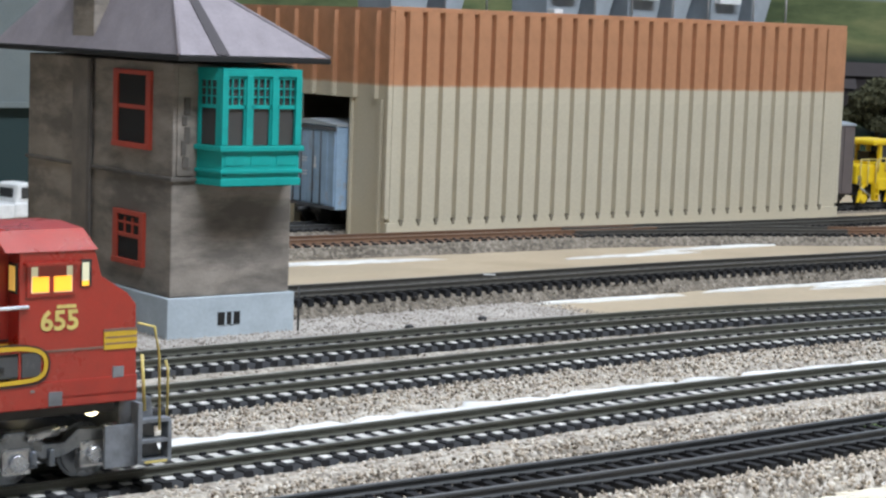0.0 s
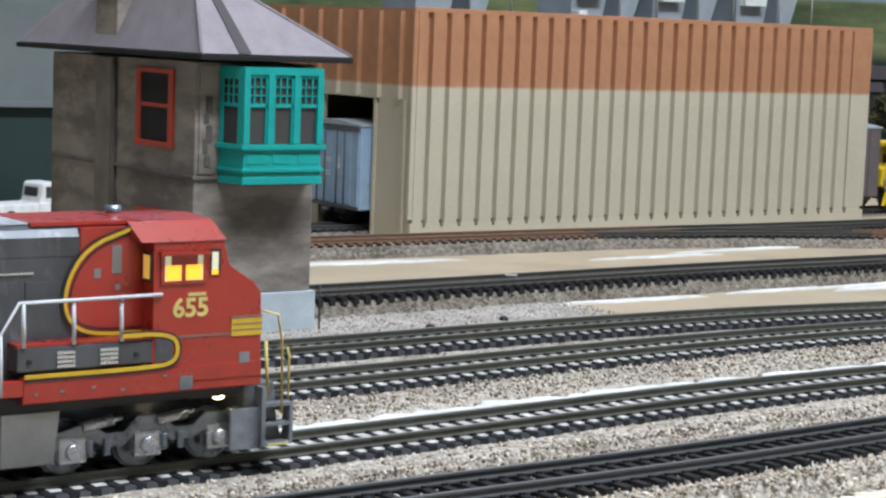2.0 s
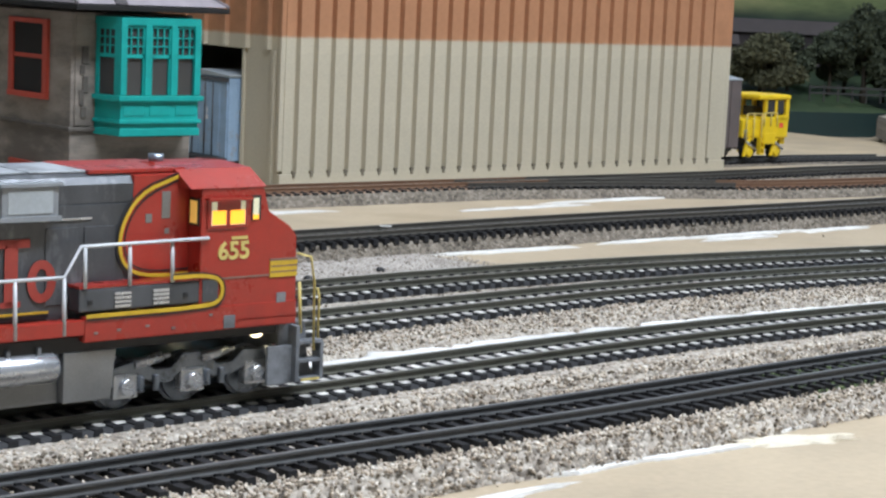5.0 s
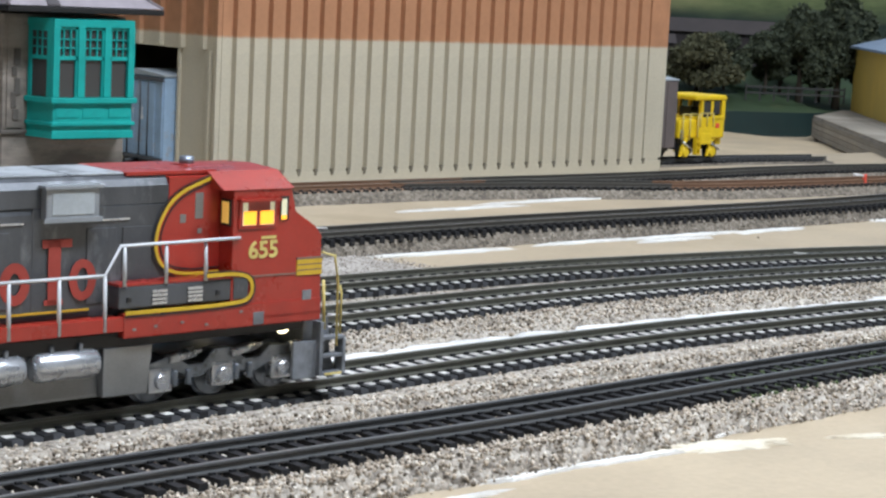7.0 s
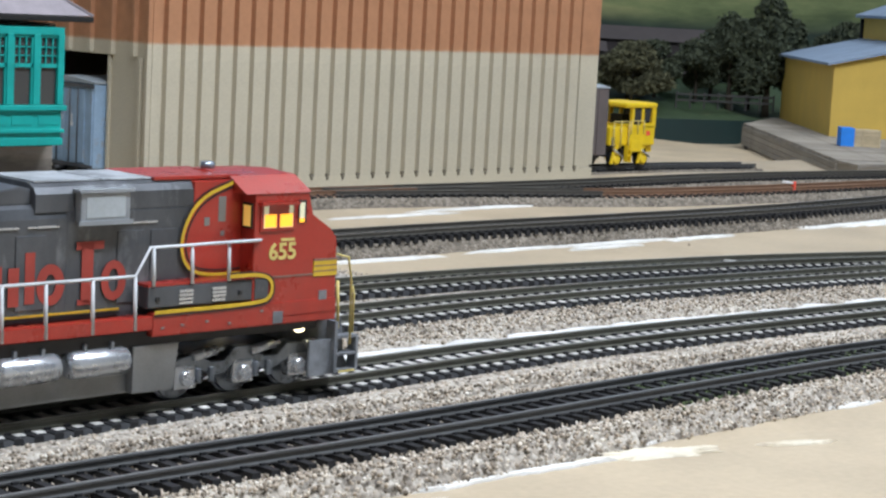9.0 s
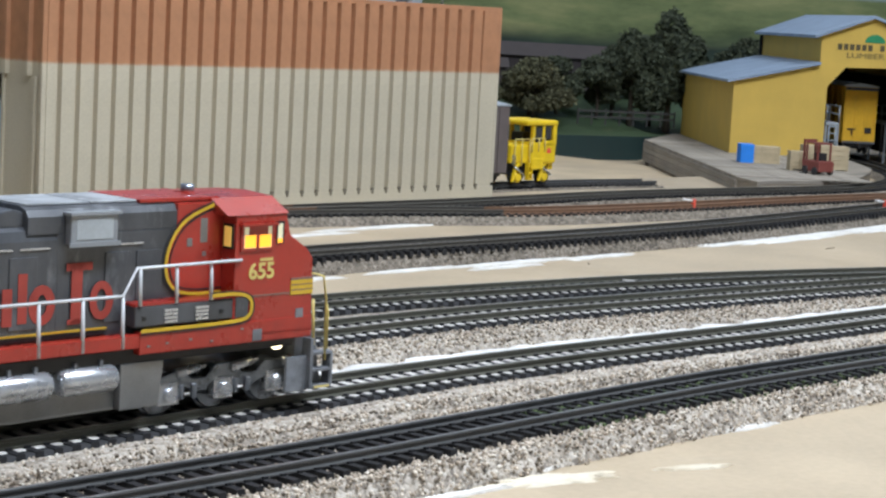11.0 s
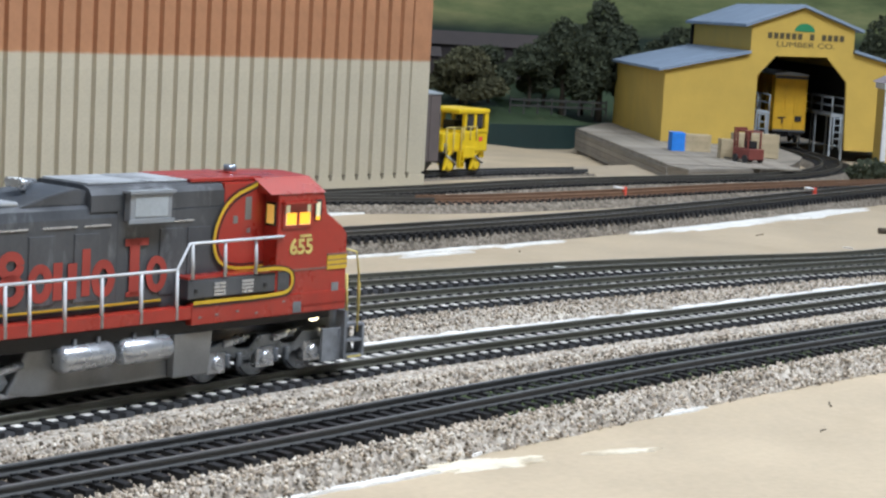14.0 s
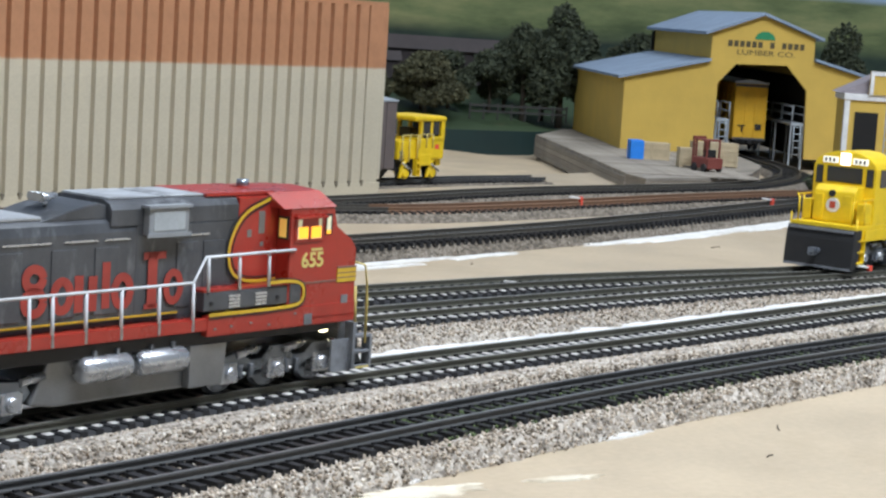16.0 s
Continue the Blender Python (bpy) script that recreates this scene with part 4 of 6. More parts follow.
def trackmobile():
    t = thing("rail_tug", 940, 832, 4.2, 0, "bright yellow rail tug with glazed cab and ladder", "rail tug")
    boxes("chassis", BLACK, t, [(2, 40, -9, 9, 6, 13)], 0.6)
    boxes("engine_hood", VIVID, t, [(0, 19, -13, 13, 13.5, 25.5)], 1.4)
    boxes("hood_grille", BLACK, t, [(-0.3, 0.1, -8, 8, 15.5, 22)], 0.1)
    boxes("side_panel", VIVID, t, [(18, 30, -15.4, -13, 9.5, 17)], 0.8)
    boxes("cab_base", VIVID, t, [(17, 42, -15, 15, 13.5, 27)], 1.2)
    boxes("bumper", VIVID, t, [(38, 43, -12, 12, 9, 13.4)], 0.8)
    bars("cab_post", VIVID, t, [(x, x + 2.2, y, y + 2.2, 25, 38) for x in (19, 28.6, 39) for y in (-14.5, 12.1)], 0.2)
    boxes("cab_roof", VIVID, t, [(12, 43, -15.6, 15.6, 37.6, 41)], 1.7)
    boxes("cab_side", VIVID, t, [(28, 42, -15, -14.2, 25, 28), (38.5, 42, -15, -14.2, 28, 37.6)], 0.2)
    boxes("window", GLASS, t, [(20, 29, -14, -13.6, 26, 37.6)])
    boxes("window", GLASS, t, [(31.4, 37, -14.4, -14.0, 29, 37.4)])
    boxes("rear_window", GLASS, t, [(41.6, 41.9, -12, 12, 27, 37)])
    boxes("seat", BLACK, t, [(20, 27, -5, 5, 25, 33)], 0.5)
    runs = [[(x, -14.6, 12), (x, -14.6, 29)] for x in (2, 9, 16.5)] + [[(x, -15.6, 21), (x, -15.6, 29.5)] for x in (17.5, 24, 30)]
    for name, pts in [("stanchion", r) for r in runs] + [("handrail", [(2, -14.6, 29), (16.5, -14.6, 29)]), ("handrail", [(17.5, -15.6, 29.5), (30, -15.6, 29.5)])]:
        bm = bmesh.new()
        bm_tube(bm, pts, 0.4, 6)
        part(name, bm, PALE_YELLOW, t)
    for x in (8, 34):
        for s in (-1, 1):
            bm = bmesh.new()
            bm_tube(bm, [(x, s * 8, 4.8), (x, s * 12.5, 4.8)], 4.8, 18)
            w = part("wheel", bm, BLACK, t)
            bm = bmesh.new()
            bm_tube(bm, [(x, s * 12.4, 4.8), (x, s * 13.8, 4.8)], [4.0, 2.6], 14)
            part("rim", bm, VIVID, w)
            bm = bmesh.new()
            bm_prism(bm, [(x - 7, 2), (x - 4.5, 11), (x - 1, 14), (x + 2, 13.6), (x - 2.4, 10), (x - 5, 2)], s * 13.4 - 0.7, s * 13.4 + 0.7, "y", 0.2)
            part("wheel_arm", bm, VIVID, t)
            bm = bmesh.new()
            bm_tube(bm, [(x - 5, s * 14.4, 11.5), (x + 4.5, s * 14.4, 6)], 0.7, 8)
            part("ram", bm, SILVER, t)
    boxes("step", VIVID, t, [(15.5, 19, -15.5, -12.5, z, z + 0.8) for z in (3, 7, 11)] + [(15.2, 15.8, -15.5, -12.5, 3, 14), (18.7, 19.3, -15.5, -12.5, 3, 14)])
    boxes("hose_reel", SILVER, t, [(1.5, 4, -14, -12, 13, 19)], 0.4)
    boxes("panel_mark", LEVER_RED, t, [(33, 36.5, -15.25, -15.05, 20, 23)])
    return t


def forklift():
    t = thing("forklift", 1085, 678, 20.3, 70, "small dark red forklift parked on the platform", "forklift")
    boxes("body", FORK_RED, t, [(0, 17, -6, 6, 2, 9)], 0.8)
    boxes("mast", FORK_RED, t, [(17.5, 19, -5, -3.8, 1, 22), (17.5, 19, 3.8, 5, 1, 22), (17.5, 19, -5, 5, 20, 22)], 0.2)
    boxes("fork", BLACK, t, [(19, 29, -4, -2.6, 1, 1.8), (19, 29, 2.6, 4, 1, 1.8)])
    boxes("roof_guard", FORK_RED, t, [(3, 15, -5.5, 5.5, 19.5, 20.5), (3, 4, -5.5, -4.5, 9, 19.5), (3, 4, 4.5, 5.5, 9, 19.5), (14, 15, -5.5, -4.5, 9, 19.5), (14, 15, 4.5, 5.5, 9, 19.5)])
    boxes("seat", BLACK, t, [(4, 9, -3, 3, 9, 14)], 0.4)
    for x in (4, 14):
        for s in (-1, 1):
            bm = bmesh.new()
            bm_tube(bm, [(x, s * 5.2, 2.6), (x, s * 6.8, 2.6)], 2.6, 14)
            part("wheel", bm, BLACK, t)
    return set_back(t)


def crate(x, y, rz, l, w, h, label, end=None):
    t = thing("crate", x, y, 20.3, rz, label, "crate", "crates on the platform")
    boxes("core", CRATE, t, [(0.4, l - 0.4, 0.4, w - 0.4, 0, h - 0.4)])
    n = 5
    for k in range(n):
        z0 = h * k / n
        boxes("slat", CRATE, t, [(0, l, 0, 0.5, z0 + 0.25, z0 + h / n - 0.25)])
        boxes("slat", CRATE, t, [(0, 0.5, 0.6, w, z0 + 0.25, z0 + h / n - 0.25)])
    boxes("batten", CRATE, t, [(x0, x0 + 1.2, -0.5, -0.05, 0, h) for x0 in (0.3, l / 2, l - 1.5)])
    set_back(t)
    if end:
        boxes("wrapped_end", end, t, [(-1.2, 8.0, -1.0, w + 0.4, 0, h + 0.6)], 0.3, "bright blue wrapped end")
    return t


def pickup():
    t = thing("pickup_truck", 388, 900, 0.3, 12, "white old-fashioned pickup truck with rounded cab", "pickup truck")
    boxes("bed", WHITE, t, [(-2, 24, -9, 9, 4, 11)], 0.8)
    boxes("body", WHITE, t, [(24, 50, -9, 9, 4, 11.5)], 1.2)
    bm = bmesh.new()
    bm_prism(bm, [(25, 11), (26.5, 20), (28, 21), (36, 21), (37.5, 20), (40.5, 11)], -8, 8, "y", 0.8)
    part("cab", bm, WHITE, t)
    boxes("rear_window", GLASS, t, [(25.0, 25.9, -5, 5, 14, 18.5)])
    boxes("side_window", GLASS, t, [(28.5, 37, -8.3, -7.9, 13.5, 19)])
    boxes("windscreen", GLASS, t, [(38, 39.6, -6, 6, 13.5, 18)])
    for x in (7, 43):
        for s in (-1, 1):
            bm = bmesh.new()
            bm_tube(bm, [(x, s * 7, 4), (x, s * 9.4, 4)], 4, 16)
            part("wheel", bm, BLACK, t)
    boxes("tailgate", WHITE, t, [(-2.6, -2.05, -8.6, 8.6, 4.5, 11.5)], 0.2)
    return t


def roof_units():
    for k, (x, label) in enumerate(((586, 1), (689.5, 1), (748.6, 1), (813.4, 1))):
        u = thing("roof_vent", x, 830, 111.6, 0, "grey sheet-metal ventilation hopper on the warehouse roof", "roof vent", "vents on the warehouse roof")
        bm = bmesh.new()
        bm_prism(bm, [(0.5, 0), (22, 0), (31, 40), (0.5, 40)], -4, 26)
        part("hopper", bm, ZINC, u)
        bm = bmesh.new()
        bm_prism(bm, [(36, 0), (46, 0), (60, 40), (36, 40)], -2, 26)
        part("hopper", bm, ZINC, u)
        for px in (33.5, 61):
            bm = bmesh.new()
            bm_tube(bm, [(px, -6, 0), (px, -6, 60)], 0.55, 6)
            part("post", bm, WHITE, u)
        if k:
            boxes("duct_mouth", WHITE, u, [(3, 20, -9, -4.1, 13, 18)], 0.4)
    c = thing("roof_box", 667, 792, 111.6, 0, "small white box on the warehouse roof edge", "roof box")
    boxes("lid", WHITE, c, [(0, 6, 0, 6, 0, 5.5)], 0.4)


def grey_building():
    g = thing("grey_building", 120, 930, 0, 0, "grey-green building with a dark lower front", "building")
    boxes("upper_wall", GREYWALL, g, [(0, 370, 0, 60, 59, 230)], 0.5)
    boxes("ledge", GREYWALL, g, [(-1, 371, -2, 0, 57, 60)], 0.3)
    boxes("lower_wall", TEALDARK, g, [(0, 370, 3, 60, 0, 57)])


def ladder(bm, x, y, z0, z1, w=5):
    for s in (0, w):
        bm_tube(bm, [(x + s, y, z0), (x + s, y, z1)], 0.5, 6)
    k = z0 + 3
    while k < z1:
        bm_tube(bm, [(x, y, k), (x + w, y, k)], 0.4, 6)
        k += 5


def shed_inside():
    """Loading stages with ladders on both sides of the shed's track."""
    ux, uy = math.cos(radians(-44.5)), math.sin(radians(-44.5))
    for a in (70.5, 126.5):
        s = thing("loading_stage", 1193 + ux * a - uy * 4, 828 + uy * a + ux * 4, 20, -44.5, "grey loading stage with ladder inside the shed", "loading stage", "stages in the shed")
        boxes("floor", ZINC, s, [(0, 10, 0, 90, 24, 26)], 0.3)
        bars("leg", ZINC, s, [(x, x + 1.2, y, y + 1.2, -10, 24) for x in (0, 8.8) for y in (0.5, 44, 88)])
        bm = bmesh.new()
        ladder(bm, 2.4, -0.8, 0, 24)
        part("ladder", bm, ZINC, s)
        bm = bmesh.new()
        for y in (0, 30, 60, 90):
            for x in (0.5, 9.5):
                bm_tube(bm, [(x, y, 26), (x, y, 38)], 0.4, 6)
        for x in (0.5, 9.5):
            for z in (32, 38):
                bm_tube(bm, [(x, 0, z), (x, 90, z)], 0.4, 6)
        part("railing", bm, ZINC, s)
        set_back(s)
    q = (1193 + ux * 103 - uy * 34, 828 + uy * 103 + ux * 34)
    c = boxcar("yellow_boxcar", q[0], q[1], 22, 45.5, 120, CAR_YELLOW, "deep yellow boxcar standing inside the lumber shed", "boxcar", 4, 12.5)
    set_back(c)
    boxes("end_mark", BLACK, c, [(-1.0, -0.75, -9, -4, 16, 20), (-1.0, -0.75, 3, 9, 18, 19), (-1.0, -0.75, 5, 6, 14, 18)])


def station():
    s = thing("station_house", 1300, 706, 0, -52, "yellow station house with white corner boards", "house")
    boxes("wall", LUMBER, s, [(0, 50, 0, 40, 0, 70)])
    boxes("corner_board", WHITE, s, [(-0.8, 3.0, -0.8, 3, 0, 66)], 0.3)
    boxes("cornice", WHITE, s, [(-1.5, 51, -1.6, 41, 66.5, 71)], 0.3)
    boxes("doorway", DARK, s, [(7, 24, -0.5, 0, 30, 58)])
    bm = bmesh.new()
    bm_prism(bm, [(-4, 71.1), (25, 86), (54, 71.1)], 3, 44)
    part("roof", bm, SLATE, s)
    for p in (16,):
        boxes("gable_front", LUMBER, s, [(p, p + 22, -3, -0.1, 71, 88)])
        boxes("gable_board", WHITE, s, [(p, p + 2.5, -3.8, -3.05, 71, 88), (p + 2.5, p + 22, -3.8, -3.05, 85, 88)])
    b = thing("bush", 1284, 706, 0, 0, "dark green trimmed bush beside the station house", "bush")
    foliage("leaves", b, [(0, 0, 8, 13, 9), (8, -6, 6, 9, 8), (-7, 5, 6, 9, 7)], 900, 1.5, FOLIAGE_DARK, 77)
    g = thing("signal_gantry", 1248, 646, 0, 0, "grey lattice signal mast with ladder and railings", "signal mast")
    bm = bmesh.new()
    ladder(bm, 0, 0, 0, 86, 5)
    part("mast", bm, ZINC, g)
    bm = bmesh.new()
    for z in (52, 64):
        bm_tube(bm, [(-6, -4, z), (14, -4, z)], 0.6, 6)
        bm_tube(bm, [(-6, -4, z + 7), (14, -4, z + 7)], 0.4, 6)
        for x in (-6, 4, 14):
            bm_tube(bm, [(x, -4, z), (x, -4, z + 7)], 0.4, 6)
    part("railing", bm, WHITE, g)


def switch_stand(x, y, z, rz):
    s = thing("switch_stand", x, y, z, rz, "small red and white track switch lever", "switch lever", "switch levers")
    boxes("base", BLACK, s, [(-2, 2, -2, 2, 0, 1)], 0.2)
    boxes("lever", LEVER_RED, s, [(0, 2.2, -0.9, 0.9, 1, 6)], 0.3)
    bm = bmesh.new()
    bm_tube(bm, [(0.5, 0, 5), (-7, 2, 6)], 0.7, 6)
    part("rod", bm, WHITE, s)


# ---- planting and the far bank ----
def leaf_mat(name, dark, light):
    m, nt, b = nodes_of(name)
    geo = nt.nodes.new("ShaderNodeNewGeometry")
    nt.links.new(ramp(nt, geo.outputs["Random Per Island"], [(0, dark), (1, light)]), b.inputs["Base Color"])
    b.inputs["Roughness"].default_value = 0.9
    return m


FOLIAGE_DARK = leaf_mat("dark_foliage", (0.044, 0.055, 0.034), (0.068, 0.080, 0.043))
FOLIAGE_OLIVE = leaf_mat("olive_foliage", (0.066, 0.066, 0.034), (0.105, 0.103, 0.053))
BARK = worn("bark", (0.07, 0.055, 0.04), size=4, grain=0.6, rough=0.95, bump=0.1)
GRASS = worn("scatter_grass", (0.04, 0.07, 0.028), size=26, grain=1.4, rough=0.95, bump=0.5, stain=(0.09, 0.10, 0.045), stain_size=60)
POND = worn("dark_teal_board", (0.010, 0.030, 0.028), size=30, grain=1, rough=0.7, bump=0.02)


def foliage(name, parent, lobes, count, size, material, seed):
    """Clumps of small leaves within lobes (x, y, z, radius, half height)."""
    rng = np.random.default_rng(seed)
    verts, faces = [], []
    for k in range(count):
        x, y, z, r, h = lobes[rng.integers(len(lobes))]
        d = rng.normal(size=3)
        d /= np.linalg.norm(d)
        q = rng.uniform(0.45, 1.0) ** 0.6 * (1 + 0.22 * noise.noise((d[0] * 2 + x, d[1] * 2 + y, d[2] * 2 + seed)))
        c = np.array((x + d[0] * r * q, y + d[1] * r * q, z + d[2] * h * q))
        a, b = rng.normal(size=(2, 3))
        a *= size * rng.uniform(0.5, 1.2) / np.linalg.norm(a)
        b *= size * rng.uniform(0.5, 1.2) / np.linalg.norm(b)
        n = len(verts)
        nrm = np.cross(a, b) * 0.25 / size
        verts += [c - a - b, c + a - b + nrm, c + a + b, c - a + b + nrm]
        faces += [(n, n + 1, n + 2), (n, n + 2, n + 3)]
    return raw(name, verts, faces, material, parent)


def tree(x, y, z, h, w, seed, material, label):
    rng = random.Random(seed)
    t = thing("tree", x, y, z, 0, label, "tree", "trees on the bank")
    bm = bmesh.new()
    top = (rng.uniform(-2, 2), rng.uniform(-2, 2), h * 0.75)
    bm_tube(bm, [(0, 0, -2), (0.4, 0.2, h * 0.3), top], [h * 0.035, h * 0.026, h * 0.01], 7)
    lobes = [(top[0], top[1], h * 0.84, w * 0.3, h * 0.19)]
    for k in range(7):
        a, r, zz = k * 0.9 + rng.uniform(-0.3, 0.3), w * rng.uniform(0.18, 0.36), h * rng.uniform(0.26, 0.72)
        p = (r * math.cos(a), r * math.sin(a), zz)
        bm_tube(bm, [(0.3, 0.1, zz * 0.6), p], [h * 0.014, h * 0.005], 5)
        lobes.append((*p, w * rng.uniform(0.2, 0.32), h * rng.uniform(0.12, 0.2)))
    part("trunk", bm, BARK, t)
    foliage("crown", t, lobes, 6500, 1.1 + h * 0.006, material, seed)
    return t


def bank():
    line = spline([(700, 1210), (950, 1130), (1150, 1058), (1230, 1026), (1309, 996), (1420, 1010), (1600, 985), (1800, 930), (2050, 880), (2300, 840)], 12)
    verts, faces = [], []
    prof = [(0, -4), (0, 17), (22, 19), (60, 25), (120, 38), (200, 46), (270, 54)]
    n = len(prof)
    for i, (x, y, a) in enumerate(line):
        for k, (o, h) in enumerate(prof):
            if k > 1:
                h += 5 * noise.noise((i * 0.25, k * 0.9, 3))
                o += 8 * noise.noise((i * 0.4, k * 1.3, 8))
            verts.append((x - math.sin(a) * o, y + math.cos(a) * o, h))
    top, face = [], []
    for i in range(len(line) - 1):
        for k in range(n - 1):
            (face if k == 0 else top).append((i * n + k, (i + 1) * n + k, (i + 1) * n + k + 1, i * n + k + 1))
    tagged(set_back(raw("bank", verts, top, GRASS, smooth=True), 1.1), "dark green scattered grass bank beyond the tracks", "grass bank", kind="structure")
    tagged(set_back(raw("bank_face", verts, face, POND), 1.1), "dark teal painted edge of the grass bank", "bank edge", kind="structure")
    rng = random.Random(4)
    olive = [(1241, 1058, 24, 53, 58), (1196, 1090, 24, 48, 52), (1268, 1086, 28, 46, 46)]
    dark = [(1321, 1055, 30, 50, 44), (1292, 1076, 32, 46, 46), (1350, 1062, 30, 52, 42), (1366, 1014, 20, 101, 44), (1340, 1034, 22, 80, 48), (1394, 1012, 22, 78, 50), (1150, 1120, 28, 40, 56), (1110, 1165, 30, 44, 60), (1060, 1230, 30, 48, 60),
            (1400, 1100, 36, 54, 50), (1480, 1140, 36, 64, 60), (1550, 1060, 26, 74, 60), (1620, 1060, 26, 64, 56), (1700, 1040, 26, 66, 60), (1375, 1040, 24, 74, 40), (1790, 980, 24, 96, 60)]
    for k, (x, y, z, h, w) in enumerate(olive + dark):
        leafy = k < len(olive)
        set_back(tree(x, y, z, h, w, 10 + k, FOLIAGE_OLIVE if leafy else FOLIAGE_DARK, "olive model tree with a bushy crown" if leafy else "dark green model tree with a bushy crown"), 1.1)
    # a long dark farm building and a fence behind the trees
    b = thing("farm_building", 1392, 1236, 31, -50.2, "long dark brown building behind the trees", "building")
    boxes("wall", FARM_DARK, b, [(0, 120, 0, 30, 0, 44)], 0.5)
    bm = bmesh.new()
    bm_prism(bm, [(-4, 43.5), (15, 56), (34, 43.5)], -3, 123, "x")
    part("roof", bm, FARM_ROOF, b)
    set_back(b, 1.1)
    b = thing("farm_shed", 1330, 1250, 34, -42, "low dark shed behind the trees", "building")
    boxes("wall", FARM_DARK, b, [(0, 62, 0, 26, 0, 30)], 0.5)
    bm = bmesh.new()
    bm_prism(bm, [(-3, 29.5), (13, 38), (29, 29.5)], -3, 65, "x")
    part("roof", bm, FARM_ROOF, b)
    set_back(b, 1.1)
    f = thing("fence", 1280, 1042, 24, -36, "weathered grey rail fence on the grass bank", "fence")
    for k in range(8):
        boxes("post", FENCE, f, [(k * 12 - 0.6, k * 12 + 0.6, -0.6, 0.6, 0, 14)])
    bars("rail", FENCE, f, [(0, 84, -1.0, -0.62, z, z + 1.6) for z in (6, 11)])
    set_back(f, 1.1)


FARM_DARK = worn("dark_boards", (0.045, 0.036, 0.036), size=14, grain=1, rough=0.9, bump=0.05, stretch=(2, 2, 0.3))
FARM_ROOF = worn("dark_shingles", (0.07, 0.058, 0.056), size=14, grain=1, rough=0.9, bump=0.08)
FENCE = worn("weathered_fence", (0.05, 0.048, 0.045), size=8, grain=0.8, rough=0.9, bump=0.05)


blue_boxcar()
boxcar("brown_boxcar", 786, 832, 4.2, 0, 148, BROWN, "dark brown boxcar behind the warehouse, coupled to the tug", "boxcar", 4)
trackmobile()
pickup()
roof_units()
grey_building()
shed_inside()
forklift()
crate(1116, 764, -44.5, 26, 12, 12, "pale slatted crate with a bright blue end", BLUE)
crate(1121, 718, -44.5, 30, 14, 16, "pale slatted lumber crate on the platform")
crate(1095, 712, -44.5, 14, 10, 13, "small pale slatted crate beside the forklift")
station()
switch_stand(935, 673, 4.6, 0)
switch_stand(1058, 619, 5.6, 0)
switch_stand(806, 419, 5.8, 0)
bank()
bm = bmesh.new()
bm_tube(bm, [(958, 519, 1.6), (966, 512, 1.9)], [1.7, 1.3], 8)
tagged(part("wood_offcut", bm, BARK), "dark brown wood offcut lying on the board", "offcut")
for k, (x, y, z, a) in enumerate(((619, 475, 8.4, 110), (480, 603, 8.3, -30), (806, 452, 8.4, 100))):
    bm = bmesh.new()
    bm_box(bm, -2.4, 2.4, -0.55, 0.55, 0, 0.6, 0.2)
    for v in bm.verts:
        v.co.z += 0.05 * v.co.x * v.co.x * (1 if k % 2 else -0.5) + 0.4
    o = tagged(part("plaster_chip", bm, PLASTER), "white plaster chip caught on the rails", "plaster chip", "plaster chips")
    o.matrix_basis = pose(x * U, y * U, z * U, 0, 0, a)
for x, y in ((400, 546), (437, 552)):
    bm = bmesh.new()
    bm_ball(bm, 0, 0, 0.8, 1.7, 0.7)
    o = tagged(part("pebble", bm, BLACK), "small dark pebble on the gravel", "pebble", "dark pebbles")
    o.matrix_basis = pose(x * U, y * U, 0.7 * U)

for x, y, l, a in ((505, 286, 7, 35), (560, 262, 5, 60), (470, 268, 4, 10), (640, 270, 6, -20), (880, 545, 9, 5), (700, 560, 5, 40)):
    bm = bmesh.new()
    bm_tube(bm, [(-l / 2, 0, 0.25), (0, 0.4, 0.3), (l / 2, 0, 0.25)], 0.22, 5)
    o = tagged(part("twig", bm, BARK), "thin dark twig lying on the board", "twig", "twigs on the board")
    o.matrix_basis = pose(x * U, y * U, 0, 0, 0, a)



# ---- the red and grey diesel locomotive ----
def arc_points(pts, n=4):
    """Rounds a run of (x, z) points off."""
    p = np.array(pts, float)
    for _ in range(n):
        q = np.empty((2 * len(p) - 2, 2))
        q[0::2], q[1::2] = 0.75 * p[:-1] + 0.25 * p[1:], 0.25 * p[:-1] + 0.75 * p[1:]
        p = np.r_[p[:1], q, p[-1:]]
    return p


def ribbon(name, pts, width, y, material, parent, thick=0.18):
    """A painted stripe on a wall y = const, along (x, z) points."""
    p = arc_points(pts, 2)
    g = np.gradient(p, axis=0)
    nrm = np.c_[-g[:, 1], g[:, 0]] / np.hypot(g[:, 0], g[:, 1])[:, None]
    verts, faces = [], []
    s = -1 if y < 0 else 1
    for (x, z), (a, b) in zip(p, nrm):
        for w in (-0.5, 0.5):
            verts += [(x + a * w * width, y, z + b * w * width), (x + a * w * width, y + s * thick, z + b * w * width)]
    for i in range(len(p) - 1):
        o = 4 * i
        faces += [(o + 1, o + 5, o + 7, o + 3), (o, o + 1, o + 5, o + 4), (o + 2, o + 3, o + 7, o + 6)]
    return raw(name, verts, faces, material, parent)


